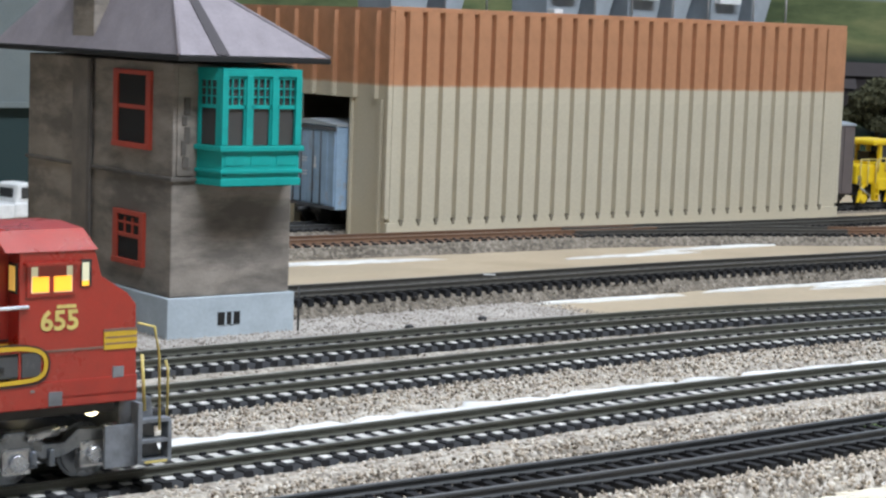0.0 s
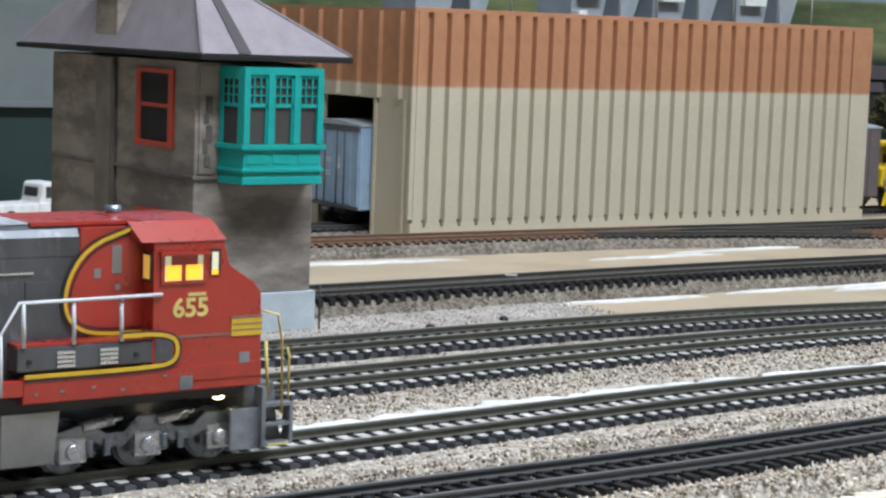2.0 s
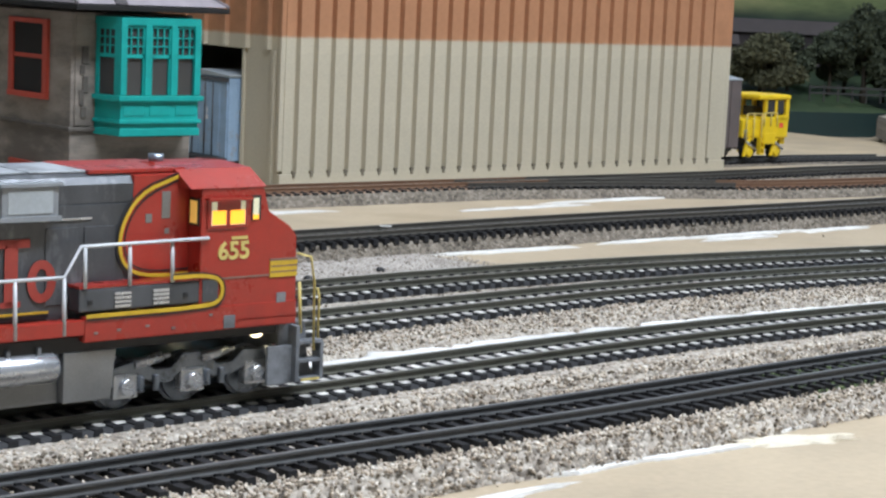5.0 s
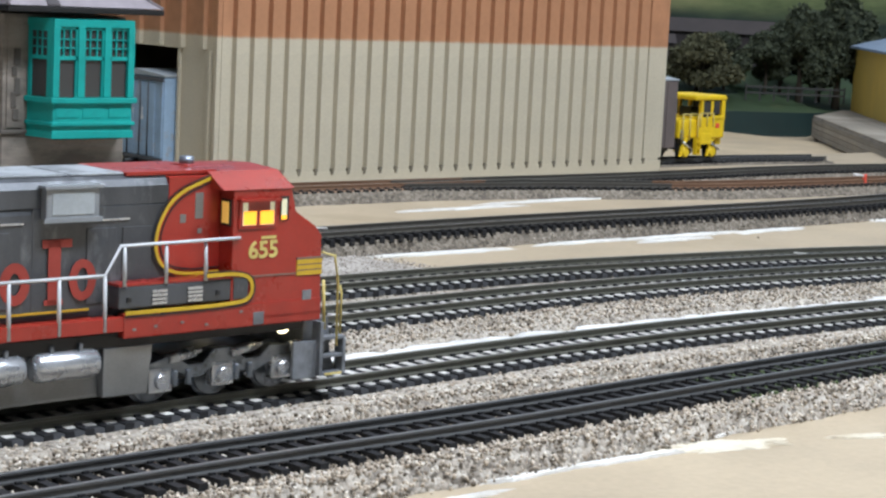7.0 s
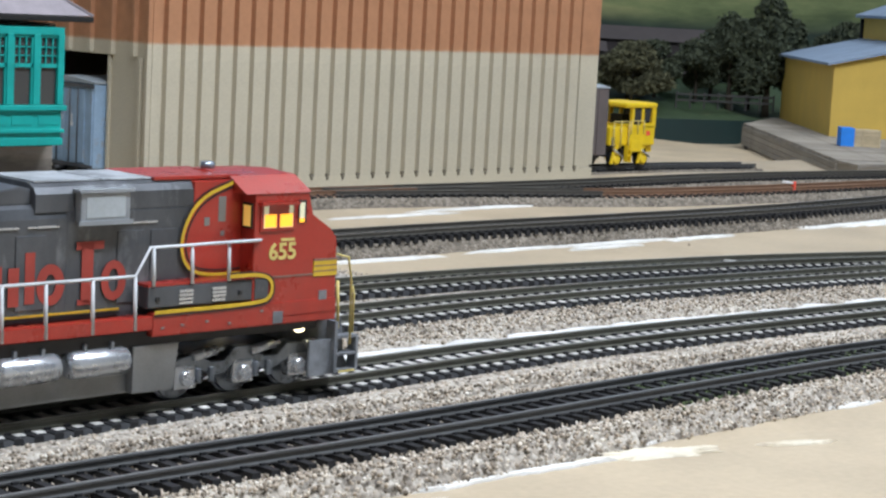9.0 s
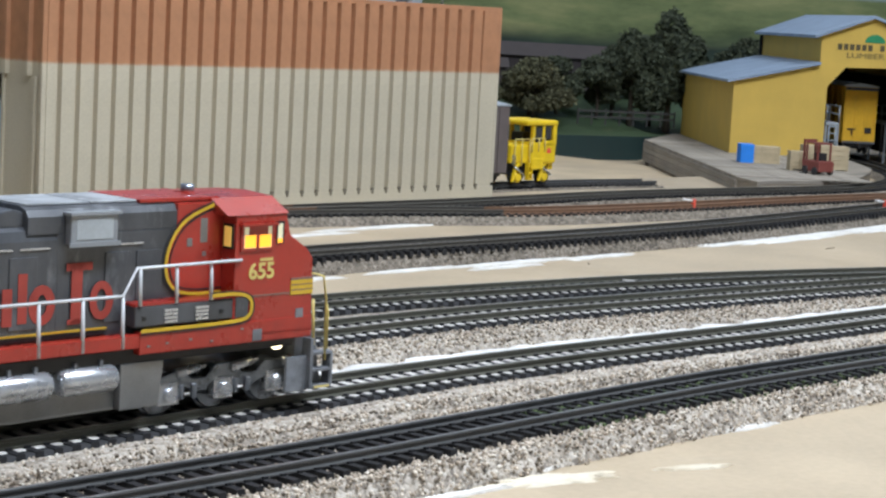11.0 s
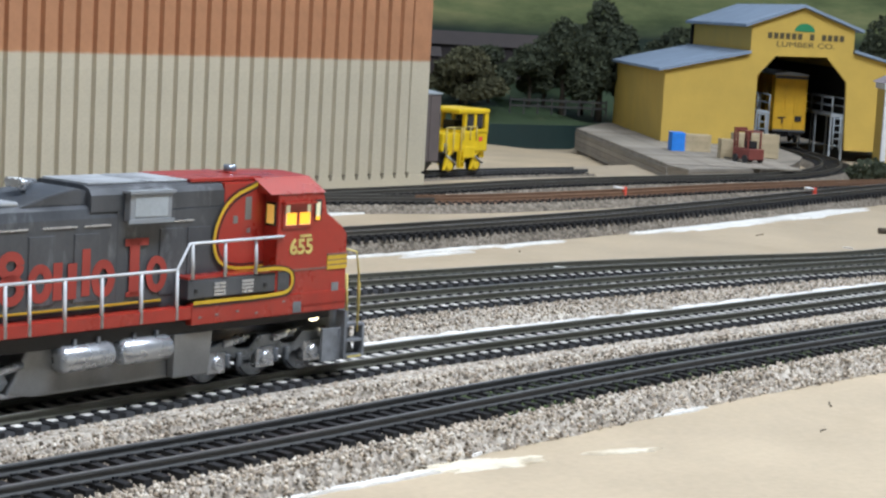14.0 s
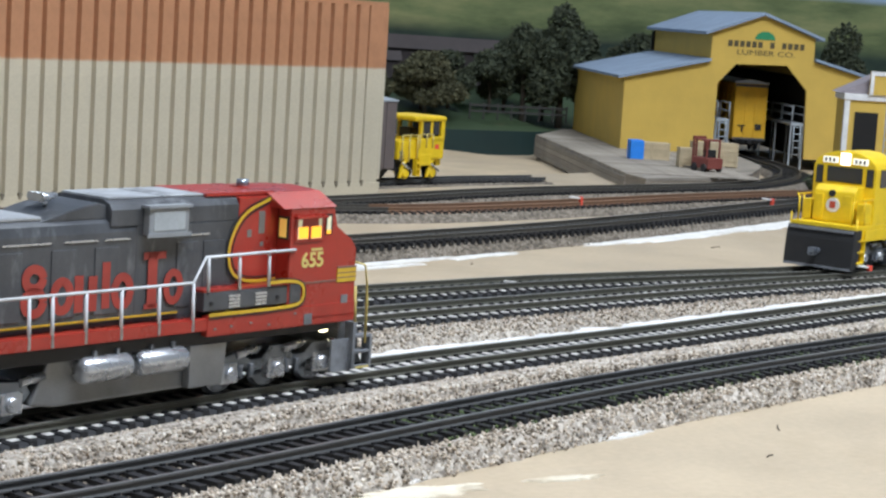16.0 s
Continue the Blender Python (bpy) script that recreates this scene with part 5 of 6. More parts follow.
def bogie(parent, x0, x1, front):
    b = boxes("bogie", BLACK, parent, [(x0 + 3, x1 - 3, -7, 7, 4, 10)], 0.5)
    n = 3
    for k in range(n):
        x = x0 + 5.5 + (x1 - x0 - 11) * k / (n - 1)
        wheelset(b, x, 8.0, 5.3, TRUCK_GREY)
    for s in (-1, 1):
        y = s * 10.5
        pts = [(x0, 6.5), (x0 + 2, 9.5), (x0 + 9, 11), (x0 + 13, 8.5), (x0 + 17, 8.5), (x0 + 20, 11.5), (x1 - 20, 11.5), (x1 - 16, 8.5), (x1 - 12, 8.5), (x1 - 9, 11), (x1 - 2, 10.5), (x1, 7.5), (x1 - 2, 5.5), (x1 - 9, 7), (x1 - 13, 5.5), (x1 - 17, 5.5), (x1 - 20, 8), (x0 + 20, 8), (x0 + 17, 5.5), (x0 + 13, 5.5), (x0 + 9, 7.5), (x0 + 3, 5)]
        bm = bmesh.new()
        bm_prism(bm, pts, y - 1.3, y + 1.3, "y", 0.35)
        part("side_frame", bm, TRUCK_GREY, b)
        for k in range(n):
            x = x0 + 5.5 + (x1 - x0 - 11) * k / (n - 1)
            bm = bmesh.new()
            bm_box(bm, x - 3.2, x + 3.2, y + s * 0.2 - 1.4, y + s * 0.2 + 1.6, 2.8, 8.4, 0.7)
            bm_tube(bm, [(x, y, 5.4), (x, y + s * 2.8, 5.4)], [2.1, 1.7], 12)
            part("axle_box", bm, SILVER, b)
            bm = bmesh.new()
            bm_tube(bm, [(x + 2, y + s * 1.2, 10.2), (x + 9, y + s * 1.2, 11.2)], 1.15, 10)
            bm_tube(bm, [(x + 9, y + s * 1.2, 11.2), (x + 11, y + s * 1.2, 11.4)], 0.5, 8)
            part("brake_cylinder", bm, SILVER, b)
            for q in (3.6, 7.4) if k < n - 1 else ():
                bm = bmesh.new()
                bm_tube(bm, [(x + q, y + s * 1.6, 4.0 + 0.35 * j) for j in range(11)], [0.95 if j % 2 else 0.6 for j in range(11)], 8)
                part("spring", bm, TRUCK_GREY, b)
    return b


def locomotive():
    t = thing("diesel_locomotive", 412, 377.5, 11.5, 2.4, "red and grey diesel locomotive with yellow stripes and lit cab", "locomotive")
    W = 16.5
    # long hood: a lower rear part with rounded shoulders, a taller part behind the cab
    hood = boxes("underframe", BLACK, t, [(-200, -12, -14.8, 14.8, 14.6, 18.4)], 0.5)
    prof = [(-11.3, 18.4), (-11.3, 44.5), (-10.6, 46.8), (-8.5, 48.2), (8.5, 48.2), (10.6, 46.8), (11.3, 44.5), (11.3, 18.4)]
    bm = bmesh.new()
    bm_prism(bm, prof, -196, -82, "x")
    hood = part("rear_hood", bm, LOCO_GREY, t)
    bm = bmesh.new()
    bm_prism(bm, [(-11.3, 46), (-11.3, 50.0), (-10.3, 51.5), (-8, 52.4), (8, 52.4), (10.3, 51.5), (11.3, 50.0), (11.3, 46)], -90, -36, "x")
    part("raised_hood_top", bm, LOCO_GREY, t)
    bm = bmesh.new()
    bm_prism(bm, arc_points([(-110, 47.6), (-100, 50.5), (-90.1, 52.2), (-90.1, 47.6)], 1).tolist(), -9.5, 9.5, "y", 0.4)
    part("hood_fairing", bm, LOCO_GREY, t)
    boxes("front_hood", LOCO_GREY, t, [(-82, -36, -11.3, 11.3, 18.4, 46)], 0.4)
    for x in (-188, -172, -156, -140, -124, -108, -95, -69, -60):
        for s in (-1, 1):
            boxes("hood_door", LOCO_GREY, t, [(x + 0.3, x + 7.7, s * 11.35 - 0.25, s * 11.35 + 0.25, 24.5, 41)], 0.15)
    for x, w in ((-122, 14), (-104, 10), (-92, 8), (-70, 12)):
        boxes("hood_seam", SILVER, t, [(x, x + w, -11.6, -11.25, 42.6, 43.0)])
    # pale plates hold the sheen of the hood tops as colour
    boxes("hood_roof", ROOF_SHEEN, t, [(-196, -109, -9.0, 9.0, 48.0, 49.0)], 0.45)
    for x in (-89, -71.2, -53.4):
        boxes("roof_panel", ROOF_SHEEN, t, [(x, x + 17, -8.6, 8.6, 52.3, 52.8)], 0.2)
    # radiator hatch, air filter box, horn, fans
    b = boxes("filter_box", BOX_GREY, t, [(-80, -67, -13.6, -11.2, 43.4, 50.4)], 0.4)
    boxes("filter_panel", ZINC, b, [(-78.6, -68.4, -13.75, -13.5, 44.6, 49.4)], 0.1)
    boxes("filter_lip", BOX_GREY, b, [(-80.6, -66.4, -14.2, -11.2, 50.3, 51.0), (-80.6, -66.4, -14.0, -13.5, 43.0, 44.0)])
    for x in (-180, -155, -130):
        bm = bmesh.new()
        bm_tube(bm, [(x, 0, 48), (x, 0, 50)], 9, 24)
        f = part("fan", bm, ZINC, t)
        boxes("fan_grid", BLACK, f, [(x - 8 + k * 3, x - 7.4 + k * 3, -6, 6, 50.05, 50.3) for k in range(6)])
    bm = bmesh.new()
    for y in (-2, 0, 2):
        bm_tube(bm, [(-104, y, 52.6), (-98 + y, y, 52.6)], [1.2, 0.5], 10)
    bm_tube(bm, [(-101, 0, 49.5), (-101, 0, 52.6)], 0.6, 8)
    part("horn", bm, SILVER, t)
    # red walkway and sill
    for s in (-1, 1):
        boxes("walkway_edge", LOCO_RED, t, [(-199, -62, s * 15.4 - 1.1, s * 15.4 + 1.1, 18.5, 21.8)], 0.25)
        boxes("walkway", LOCO_RED, t, [(-199, -62, min(s * 11.3, s * 14.2), max(s * 11.3, s * 14.2), 20.6, 21.4)])
        boxes("cab_sill", LOCO_RED, t, [(-62.2, -8, s * 15.5 - 1.2, s * 15.5 + 1.2, 16.9, 22.4)], 0.3)
        bx = boxes("battery_box", LOCO_GREY, t, [(-63.4, -33.2, s * 14 - 2.3, s * 14 + 2.3, 23.4, 28.4)], 0.4)
        boxes("box_top", LOCO_RED, bx, [(-63.4, -33.2, min(s * 11.3, s * 16.2), max(s * 11.3, s * 16.2), 28.45, 29.0)])
        boxes("louvre", SILVER, bx, [(x, x + 3.9, s * 16.35 - 0.25, s * 16.35 + 0.25, z, z + 0.6) for x in (-55.0, -45.6) for z in (24.0, 24.9, 25.8, 26.7)])
        bars("latch", BLACK, bx, [(x, x + 1, s * 16.4 - 0.2, s * 16.4 + 0.2, 25, 26) for x in (-61.4, -38)])
    # cab: side walls, stepped nose, bevelled roof
    cab = [(-34, 17), (-34, 49), (-17.8, 49), (-16.2, 43.3), (-10.4, 39.6), (-8.4, 37.2), (-8.0, 17)]
    bm = bmesh.new()
    bm_prism(bm, cab, -W, W, "y", 0.35)
    part("cab", bm, LOCO_RED, t)
    bm = bmesh.new()
    bm_prism(bm, [(-W - 0.3, 48.9), (-10.2, 52.6), (0, 53.2), (10.2, 52.6), (W + 0.3, 48.9)], -37, -17.3, "x")
    part("cab_roof", bm, LOCO_RED, t)
    boxes("bulkhead", LOCO_RED, t, [(-48, -34, -11.5, 11.5, 22, 51.8)], 0.3)
    boxes("roof_plate", LOCO_RED, t, [(-58, -34, -9.8, 9.8, 52.0, 52.9)], 0.2)
    bm = bmesh.new()
    bm_tube(bm, [(-34, 2, 52.6), (-34, 2, 54.8)], 1.7, 12)
    part("beacon", bm, TRUCK_GREY, t)
    for s in (-1, 1):
        y = s * (W + 0.05)
        # red war bonnet on the hood side, and its yellow edge
        edge = [(-33.5, 29.2), (-45.5, 29.2), (-50.6, 33), (-50.9, 40), (-46.5, 47.3), (-37, 50.8), (-33.5, 50.9)]
        bm = bmesh.new()
        bm_prism(bm, [tuple(q) for q in arc_points(edge, 2)], min(s * 11.4, s * 11.62), max(s * 11.4, s * 11.62))
        part("war_bonnet", bm, LOCO_RED, t, "red painted nose swoop")
        ribbon("stripe", [(-33.0, 29.5), (-46, 29.4), (-51, 33), (-51.3, 40), (-46.7, 47.7), (-37, 51.2)], 0.75, s * 11.65, YELLOW, t)
        ribbon("stripe_edge", [(-33.0, 30.6), (-45.6, 30.5), (-49.9, 33.6), (-50.2, 39.8), (-45.9, 46.9), (-37, 50.3)], 0.3, s * 11.66, BLACK, t)
        ribbon("stripe_edge", [(-45.6, 28.6), (-51.8, 32.4), (-52.1, 40.3), (-47.3, 48.5), (-37, 52.0)], 0.3, s * 11.66, BLACK, t)
        ribbon("stripe", [(-62, 22.6), (-33, 22.6), (-28.4, 23.6), (-28.2, 28.2), (-32.5, 29.7), (-41, 29.6)], 0.85, s * 16.75, YELLOW, t)
        ribbon("stripe_edge", [(-62, 21.8), (-33, 21.8), (-27.7, 22.9), (-27.4, 28.6), (-32.5, 30.4), (-41, 30.3)], 0.3, s * 16.76, BLACK, t)
        boxes("stripe", YELLOW, t, [(-199, -68, s * 11.7 - 0.15, s * 11.7 + 0.15, 23.0, 23.5)])
        boxes("stripe_edge", BLACK, t, [(-199, -68, s * 11.72 - 0.15, s * 11.72 + 0.15, 22.2, 22.7)])
        boxes("box_end", LOCO_GREY, t, [(-33.4, -29.3, s * 16.6 - 0.15, s * 16.6 + 0.15, 23.6, 28.6)], 0.1)
        # windows, glowing from the cab light
        w = boxes("window", LOCO_RED, t, [(-32.6, -22.1, y - 0.35, y + 0.35, 39.8, 46.2)], 0.2)
        boxes("glass", LIT_PALE, w, [(-31.7, -22.9, y - 0.42, y + 0.42, 40.6, 45.9)])
        boxes("visor", LOCO_RED, w, [(-30.3, -24.2, y - 0.56, y + 0.56, 43.9, 46.1), (-27.9, -26.9, y - 0.56, y + 0.56, 40.6, 44.2)], 0.1)
        boxes("pane", LIT, w, [(-31.5, -28.0, y - 0.5, y + 0.5, 40.8, 43.9)])
        boxes("pane", LIT, w, [(-26.9, -23.1, y - 0.5, y + 0.5, 40.8, 43.9)])
        boxes("sunshade", LOCO_RED, w, [(-33.2, -21.6, min(y, y + s * 1.6), max(y, y + s * 1.6), 46.2, 46.8)])
        nw = boxes("nose_window", BLACK, t, [(-21.0, -18.6, y - 0.2, y + 0.2, 41.4, 47)])
        boxes("pane", LIT_PALE, nw, [(-20.7, -19.2, y - 0.28, y + 0.28, 42.6, 46.4)])
        boxes("lit_pane", LIT, nw, [(-20.7, -19.2, y - 0.28, y + 0.28, 41.6, 42.6)])
        rw = boxes("rear_window", BLACK, t, [(-34.3, -33.9, min(s * 12.2, s * 15.8), max(s * 12.2, s * 15.8), 40.4, 46.6)], 0.1)
        boxes("pane", LIT_DIM, rw, [(-34.45, -34.2, min(s * 12.7, s * 15.2), max(s * 12.7, s * 15.2), 41, 46)])
        np_ = boxes("nose_plate", YELLOW, t, [(-15.6, -8.2, y - 0.2, y + 0.2, 28.0, 31.9)], 0.05)
        boxes("plate_line", RUST_TRIM, np_, [(-15.4, -8.2, y - 0.26, y + 0.26, z, z + 0.3) for z in (29.1, 30.4)] + [(-15.7, -8.2, y - 0.26, y + 0.26, 31.8, 32.3)])
        boxes("cab_seam", RUST_TRIM, t, [(-30, -12, y - 0.12, y + 0.12, 28.4, 28.8)])
        boxes("cab_step", TRUCK_GREY, t, [(-13.6, -11.0, y - 0.2, y + 0.2, 22, 24.4)], 0.2)
        # pale patches of worn paint, a lamp and a small data panel
        boxes("paint_chip", SILVER_DULL, t, [(x, x + w0, s * 11.62 - 0.12, s * 11.62 + 0.12, z, z + h0) for x, z, w0, h0 in ((-45.0, 41.2, 1.6, 2.0), (-41.0, 42.0, 2.2, 6.0), (-40.2, 38.6, 1.2, 1.2))], 0.1)
        boxes("data_panel", PILOT_GREY, t, [(-27.6, -24.6, y - 0.25, y + 0.25, 17.2, 20.2)], 0.1)
        boxes("paint_chip", SILVER_DULL, t, [(x, x + 0.9, s * 16.75 - 0.12, s * 16.75 + 0.12, z, z + 0.5) for x, z in ((-60, 18.6), (-54.5, 18.9), (-47.5, 19.2), (-31.5, 20.4), (-41, 18.2))])
        boxes("rivet_strip", LOCO_RED, t, [(-28, -8, y - 0.15, y + 0.15, 18.6, 19.1)])
    lettering("road_number", "655", 5.4, PALE_YELLOW, t, (-29.6, -W - 0.1, 32.9), (90, 0, 0), 8.2, 0.14)
    boxes("small_marking", PALE_YELLOW, t, [(-26.0, -21.8, -W - 0.15, -W + 0.1, 37.2, 37.9)])
    # the railway's emblem: plain red rings and bars
    sy = -11.6

    def loop(cx, cz, rx, rz, a0, a1, w):
        n = 14
        ribbon("emblem_stroke", [(cx + rx * math.cos(radians(a0 + (a1 - a0) * k / n)), cz + rz * math.sin(radians(a0 + (a1 - a0) * k / n))) for k in range(n + 1)], w, sy, NAME_RED, t, 0.12)

    def stem(x0, z0, x1, z1, w=2.3):
        ribbon("emblem_stroke", [(x0, z0), ((x0 + x1) / 2, (z0 + z1) / 2), (x1, z1)], w, sy - 0.02, NAME_RED, t, 0.12)

    for cx, cz, rx, rz, w in ((-112.6, 34.6, 2.6, 2.4, 2.2), (-112.6, 28.9, 2.8, 2.7, 2.2), (-104.4, 29.9, 2.5, 3.6, 2.2), (-86.0, 29.9, 2.5, 3.6, 2.2), (-69.6, 29.9, 2.4, 3.7, 1.9)):
        loop(cx, cz, rx, rz, 0, 360, w)
    for x, z0, z1, w in ((-99.4, 25.6, 34.6, 2.6), (-95.2, 25.6, 34.2, 2.6), (-91.2, 26.0, 37.4, 2.4), (-76.6, 25.0, 38.8, 3.0)):
        stem(x, z0, x, z1, w)
    stem(-79.6, 38.2, -72.4, 38.2, 1.8)
    stem(-79.0, 25.4, -74.4, 25.4, 1.2)
    # handrails
    for s in (-1, 1):
        y = s * 16.0
        bm = bmesh.new()
        bm_tube(bm, [(-198, y, 31.2), (-66.8, y, 31.2), (-63.0, y, 37.5), (-32.2, s * 16.9, 37.9)], 0.42, 6)
        part("handrail", bm, RAIL_WHITE, t)
        for x in (-196, -185, -174, -163, -152, -141, -130, -117.3, -110.6, -100.7, -89.9, -78.0, -66.8):
            bm = bmesh.new()
            bm_tube(bm, [(x, y + s * 0.3, 18.8), (x, y, 31.2)], [0.55, 0.42], 6)
            part("stanchion", bm, RAIL_WHITE, t)
        for x in (-62.1, -51.4, -40.9):
            bm = bmesh.new()
            bm_tube(bm, [(x, y + s * 0.4, 28.5), (x, y, 37.6)], [0.5, 0.42], 6)
            part("stanchion", bm, RAIL_WHITE, t)
        # yellow grab irons and steps at the front corner
        bm = bmesh.new()
        bm_tube(bm, [(-7.6, s * 15.8, 33), (-3.8, s * 16, 32), (-2.6, s * 16, 26), (-2.2, s * 16, 10)], 0.3, 6)
        bm_tube(bm, [(0.6, s * 13, 24), (1.2, s * 13, 22), (1.2, s * 13, 10)], 0.3, 6)
        bm_tube(bm, [(-5.8, s * 14.6, 26), (-5.0, s * 14.6, 14)], 0.4, 6)
        part("grab_iron", bm, PALE_YELLOW, t)
        boxes("step", PILOT_GREY, t, [(-6.5, 0.5, s * 14.5 - 1.5, s * 14.5 + 1.5, z, z + 0.7) for z in (3.2, 7.4, 11.6)] + [(-7.2, -6.2, s * 14.5 - 1.6, s * 14.5 + 1.6, 3.2, 16)])
        boxes("step_cheek", PILOT_GREY, t, [(-0.2, 0.7, s * 14.5 - 1.6, s * 14.5 + 1.6, 3.2, 11.8)], 0.2)
        boxes("side_plate", PILOT_GREY, t, [(-14, -6.6, s * 14.2 - 0.5, s * 14.2 + 0.5, 2.6, 11.5)], 0.3)
        boxes("step_edge", PALE_YELLOW, t, [(-5.5, -0.4, s * 16.05 - 0.12, s * 16.05 + 0.12, 3.2, 3.7)])
    # pilot, coupler, lamps
    bm = bmesh.new()
    bm_prism(bm, [(-10, 16.5), (-2.5, 16.5), (-1.5, 8), (0.5, 2.2), (-4, 2.2), (-10, 9)], -13, 13, "y", 0.4)
    part("pilot", bm, PILOT_GREY, t)
    bm = bmesh.new()
    bm_tube(bm, [(-6, 0, 9), (5, 0, 9)], 1.2, 8)
    bm_box(bm, 4, 8, -1.8, 1.8, 7.4, 10.8, 0.5)
    part("coupler", bm, BLACK, t)
    bm = bmesh.new()
    bm_ball(bm, -16.4, -13.2, 14.9, 1.6, 0.8)
    part("ditch_lamp", bm, BULB, t)
    bm = bmesh.new()
    bm_ball(bm, -19.4, 14.0, 15.2, 1.7, 0.8)
    part("ditch_lamp", bm, BULB, t)
    # fuel tank with air reservoirs
    bm = bmesh.new()
    bm_prism(bm, [(-113.5, 4.6), (-108, 15.2), (-53, 15.2), (-54.5, 3.8), (-106, 3.4)], -12.5, 12.5, "y", 0.8)
    tank = part("fuel_tank", bm, SILVER_DULL, t)
    for s in (-1, 1):
        bm = bmesh.new()
        bm_prism(bm, [(-66, 4), (-66, 14.8), (-53.4, 14.8), (-54.6, 4)], s * 13.8 - 1.2, s * 13.8 + 1.2, "y", 0.3)
        part("tank_panel", bm, SILVER_DULL, tank)
        for x0, x1 in ((-101.2, -85.2), (-83.4, -67.2)):
            bm = bmesh.new()
            y = s * 14.2
            bm_tube(bm, [(x0, y, 12), (x0 + 0.5, y, 12), (x0 + 1.4, y, 12), (x1 - 1.4, y, 12), (x1 - 0.5, y, 12), (x1, y, 12)], [1.6, 2.7, 3.25, 3.25, 2.7, 1.6], 18)
            part("air_reservoir", bm, SILVER, tank)
            boxes("strap", TRUCK_GREY, tank, [(x0 + q, x0 + q + 0.9, y - 1.4, y + 1.4, 14.6, 16.6) for q in (4, 11)], 0.2)
    bogie(t, -54.5, -9.5, True)
    bogie(t, -157, -112.5, False)

    def low(z):  # the body sits a little lower over the bogies
        return z if z < 14 * U else 14 * U + (z - 14 * U) * 0.975
    for ob in t.children_recursive:
        if ob.name.startswith("road_number"):
            ob.location.z = low(ob.location.z)
        else:
            for v in ob.data.vertices:
                v.co.z = low(v.co.z)
    return t


PILOT_GREY = worn("pilot_grey", (0.17, 0.18, 0.195), dark=0.5, light=1.5, size=5, grain=0.5, rough=0.4, bump=0.08)
LIT_DIM = glow("lit_rear_window", (0.75, 0.45, 0.10), 0.35)
# silver roof paint, lightened to carry the highlights along the hood top
ROOF_SHEEN = worn("silver_roof_sheen", (0.46, 0.48, 0.50), dark=0.6, size=10, grain=0.6, rough=0.45, metal=0.2, bump=0.04, stain=(0.17, 0.175, 0.185), stain_size=9, stain_from=0.52)
BOX_GREY = worn("box_grey", (0.27, 0.29, 0.31), size=8, grain=0.5, rough=0.45, metal=0.2, bump=0.03)
NAME_RED = worn("faded_red_lettering", (0.34, 0.05, 0.035), size=5, grain=0.5, rough=0.6, bump=0.02)
RAIL_WHITE = worn("handrail_white", (0.62, 0.64, 0.66), size=5, grain=0.5, rough=0.4, bump=0.0)
SILVER_DULL = worn("dull_silver", (0.27, 0.275, 0.28), size=8, grain=0.5, rough=0.36, metal=0.7, bump=0.04)
LOCO = locomotive()


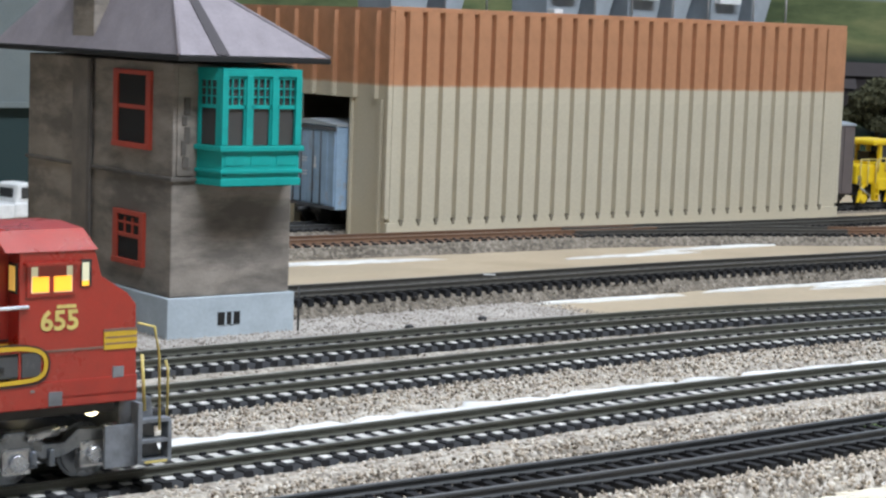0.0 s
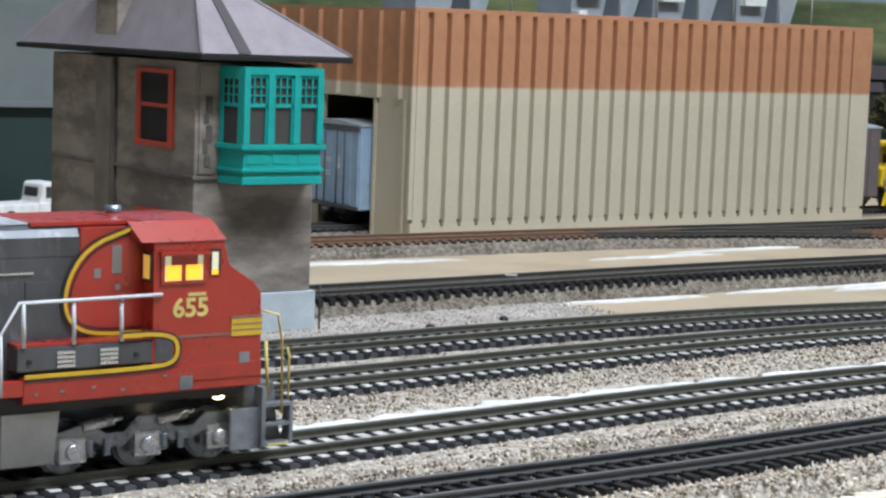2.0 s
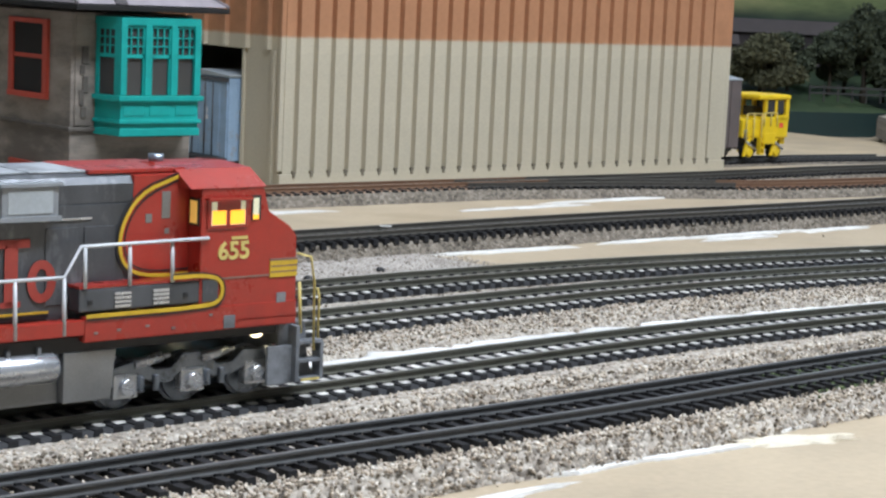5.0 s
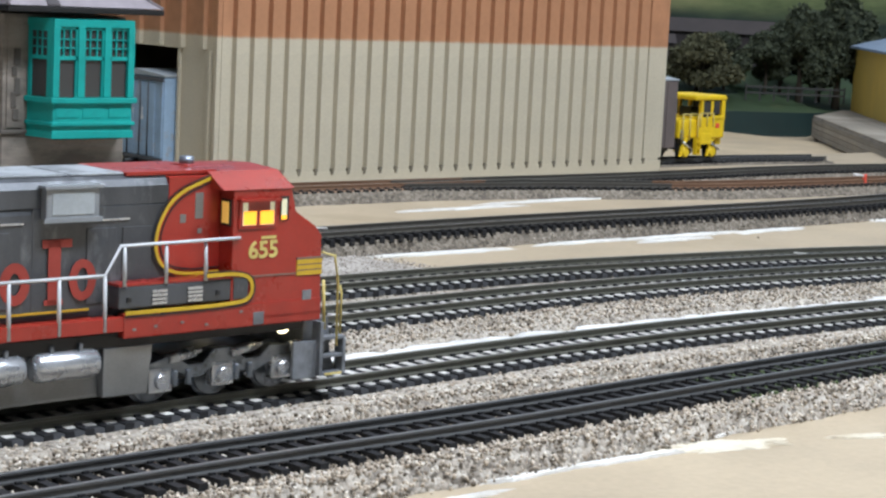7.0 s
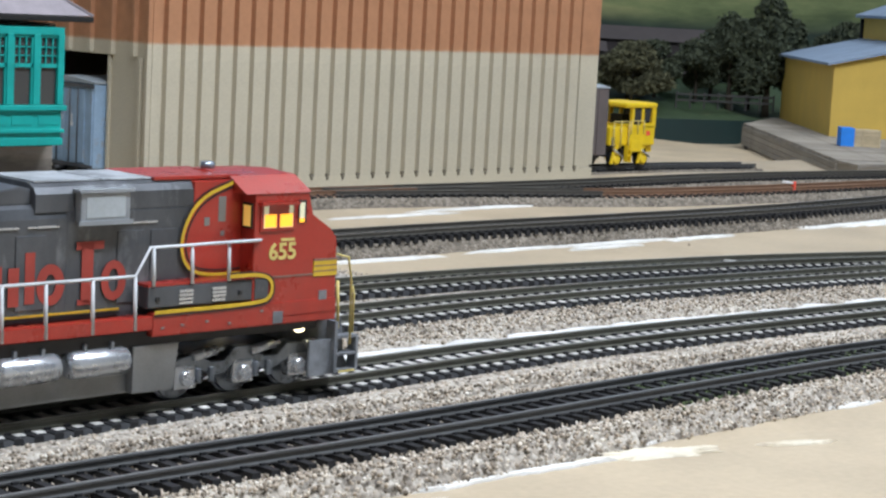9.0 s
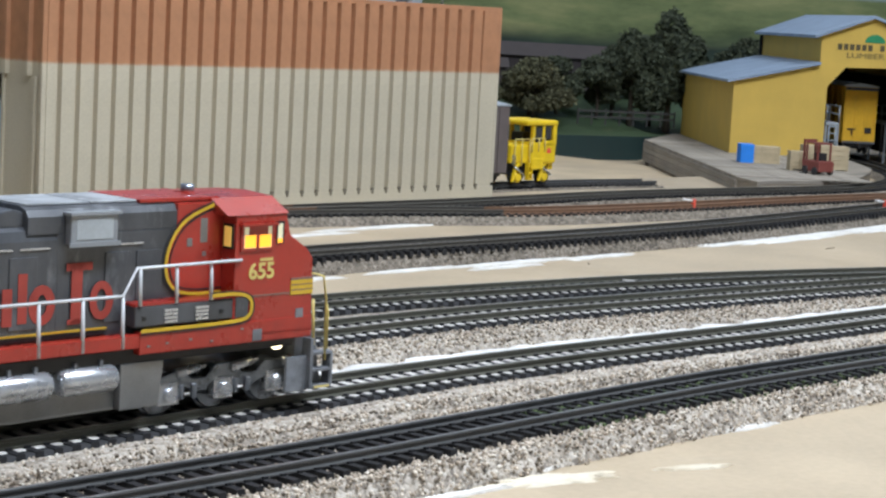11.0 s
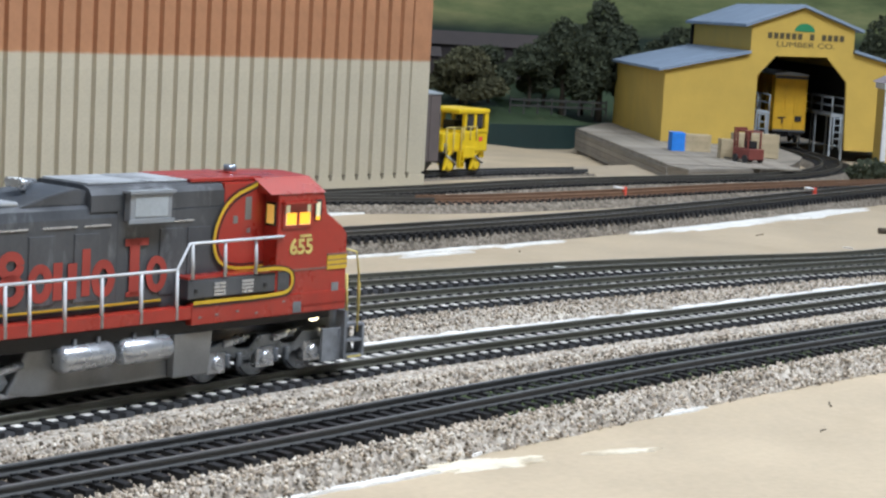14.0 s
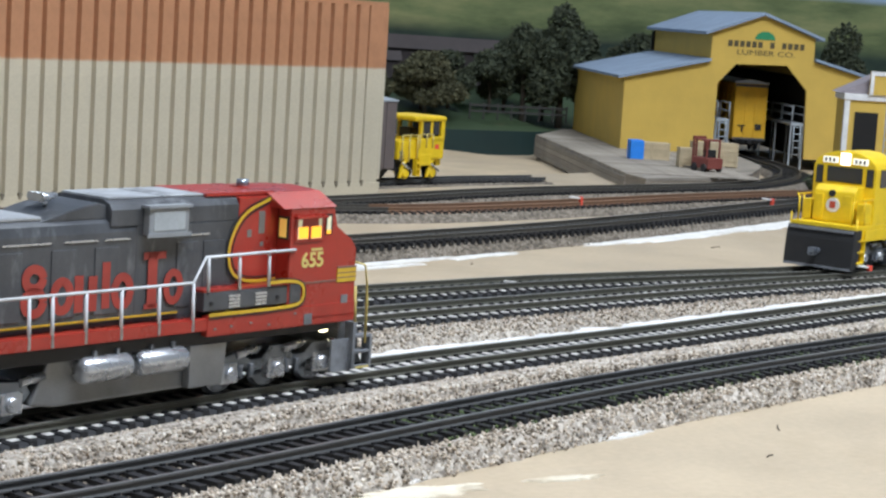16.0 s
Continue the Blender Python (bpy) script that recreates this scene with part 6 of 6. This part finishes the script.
# ---- the yellow locomotive that comes the other way ----
def yellow_locomotive():
    t = thing("yellow_locomotive", 785, 437, 9.5, 166, "yellow road-switcher locomotive with a black snow plough", "locomotive")
    # forward is +x, the pilot at x = 0
    bm = bmesh.new()
    bm_prism(bm, [(-6, 19), (0, 19), (1.4, 14), (2.4, 1.2), (0, 1.0), (-6, 9)], -16.5, 16.5, "y", 0.4)
    part("snow_plough", bm, BLACK, t)
    boxes("deck", VIVID, t, [(-190, -1, -15.5, 15.5, 18.6, 20.6)], 0.3)
    boxes("sill", VIVID, t, [(-190, -8, -15.8, -14.4, 13.5, 18.5), (-190, -8, 14.4, 15.8, 13.5, 18.5)], 0.3)
    bm = bmesh.new()
    bm_prism(bm, [(-24, 20.6), (-24, 37), (-12, 37), (-9.5, 34.5), (-8.5, 20.6)], -10, 10, "y", 0.9)
    n = part("nose", bm, VIVID, t)
    bm = bmesh.new()
    bm_tube(bm, [(-11, -1, 33.5), (-8.8, -1, 33.5)], 1.5, 12)
    part("nose_lamp", bm, BLACK, n)
    bm = bmesh.new()
    bm_tube(bm, [(-9.2, 0, 28.4), (-8.3, 0, 28.4)], 3.2, 16)
    m = part("round_emblem", bm, WHITE, n)
    boxes("emblem_mark", RED_TRIM, m, [(-8.35, -8.1, -1.4, 1.4, 27, 30)])
    boxes("nose_door", VIVID, n, [(-9.3, -8.2, -9, -5, 22, 33), (-9.3, -8.2, 5, 9, 22, 33)], 0.3)
    bm = bmesh.new()
    bm_prism(bm, [(-15.4, 20.6), (-15.4, 45), (-14.2, 47.6), (-11, 50), (-6, 51.7), (0, 52.3), (6, 51.7), (11, 50), (14.2, 47.6), (15.4, 45), (15.4, 20.6)], -40, -17.9, "x", 0.5)
    cab = part("cab", bm, VIVID, t)
    for y0, y1, z0, z1 in ((-8.6, 8.6, 38, 45), (-14, -10.6, 37, 45), (10.6, 14, 37, 45)):
        w = boxes("window", BLACK, cab, [(-18.2, -17.6, y0, y1, z0, z1)], 0.15)
        boxes("pane", GLASS, w, [(-17.8, -17.45, y0 + 0.6, y1 - 0.6, z0 + 0.6, z1 - 0.6)])
    bars("side_window", GLASS, cab, [(-36, -22, 15.2, 15.6, 37, 45), (-36, -22, -15.6, -15.2, 37, 45)])
    bars("number_board", BOARD_WHITE, cab, [(-18.1, -17.4, -11, -3.6, 46.4, 49.2), (-18.1, -17.4, 3.6, 11, 46.4, 49.2)], 0.2)
    boxes("headlamp", LAMP_WHITE, cab, [(-18.2, -17.0, -2.4, 2.4, 45.8, 51.2)], 0.6)
    bars("board_mark", BLACK, cab, [(-17.5, -17.3, y, y + 1.0, 47.0, 48.6) for y in (-10, -8, -6, 4.8, 6.8, 8.8)])
    boxes("deck_locker", VIVID, t, [(-17.5, -9.5, -14.8, -11, 20.7, 30), (-17.5, -9.5, 11, 14.8, 20.7, 30)], 0.6)
    boxes("plough_rim", PILOT_GREY, t, [(1.6, 2.7, -16.2, 16.2, 1.2, 2.2), (0.6, 1.6, -15.8, 15.8, 17.4, 18.6)], 0.2)
    bm = bmesh.new()
    bm_prism(bm, [(-10.5, 20.6), (-10.5, 44), (-8, 48), (8, 48), (10.5, 44), (10.5, 20.6)], -186, -40.1, "x", 0.5)
    h = part("hood", bm, BLACK, t)
    boxes("hood_band", VIVID, h, [(-180, -54, 10.4, 10.9, 21, 24), (-180, -54, -10.9, -10.4, 21, 24)])
    bm = bmesh.new()
    bm_tube(bm, [(-54, 10.6, 34), (-54, 11.0, 34)], 5, 18)
    part("side_emblem", bm, RED_TRIM, h)
    boxes("exhaust", BLACK, h, [(-120, -100, -4, 4, 48, 52)], 0.4)
    for s in (-1, 1):
        bm = bmesh.new()
        bm_tube(bm, [(-2, s * 13, 20.6), (-2, s * 13, 31), (-4, s * 15, 32), (-18, s * 15, 32)], 0.4, 6)
        for x in (-10, -20):
            bm_tube(bm, [(x, s * 15, 20.6), (x, s * 15, 32)], 0.35, 6)
        bm_tube(bm, [(-1.4, s * 16, 12), (-1.4, s * 16, 24)], 0.4, 6)
        part("handrail", bm, VIVID, t)
        boxes("step", VIVID, t, [(-9, -3, s * 15.6 - 1.2, s * 15.6 + 1.2, z, z + 0.7) for z in (4, 9, 14)] + [(-9.6, -8.9, s * 15.6 - 1.2, s * 15.6 + 1.2, 4, 19)])
    bm = bmesh.new()
    bm_tube(bm, [(-4, 0, 9), (6, 0, 8.6)], 1.2, 8)
    bm_box(bm, 5, 8.6, -1.8, 1.8, 7, 10.4, 0.5)
    part("coupler", bm, TRUCK_GREY, t)
    boxes("fuel_tank", BLACK, t, [(-116, -68, -12, 12, 4, 14)], 1)
    bogie(t, -56, -14, True)
    bogie(t, -176, -134, False)
    return t


BOARD_WHITE = glow("lit_number_board", (0.9, 0.88, 0.78), 0.45)
LAMP_WHITE = glow("lit_white_lamp", (1.0, 0.97, 0.88), 1.5)
OTHER = yellow_locomotive()


def along(line, x):
    return float(np.interp(x, line[:, 0], line[:, 1]))


def motions():
    train = [(0, -215.4), (0.5, -208.4), (1, -202.0), (1.5, -195.5), (2, -189.3), (2.5, -182.9), (3, -176.3), (3.5, -169.6), (4, -163.2), (6.5, -131.4), (7, -123.9), (7.5, -117.4), (8, -110.6), (8.5, -103.5), (9, -97.2), (9.5, -89.8), (10, -82.8), (12.3, -51.1), (12.5, -48.6), (13, -41.6), (13.5, -34.9), (14, -28.4), (14.5, -21.0), (15, -14.1), (15.5, -7.2), (16, 0.0)]
    rows = []
    for t, s in train:
        x = 412 + s
        rows.append((t, pose(x * U, (377.5 + 0.048 * s) * U, 11.5 * U, 0, 0, 0.4)))
    walk(LOCO, rows)
    line = LINES["tower_side"]
    out = []
    for k in range(17):
        x = 785 + 78 * (16 - k)
        lead, trail = along(line, x + 35), along(line, x + 150)
        a = math.atan2(lead - trail, -115)
        out.append((k, pose(x * U, (lead - 35 * math.tan(a)) * U, 9.5 * U, 0, 0, math.degrees(a) % 360)))
    walk(OTHER, out)


motions()
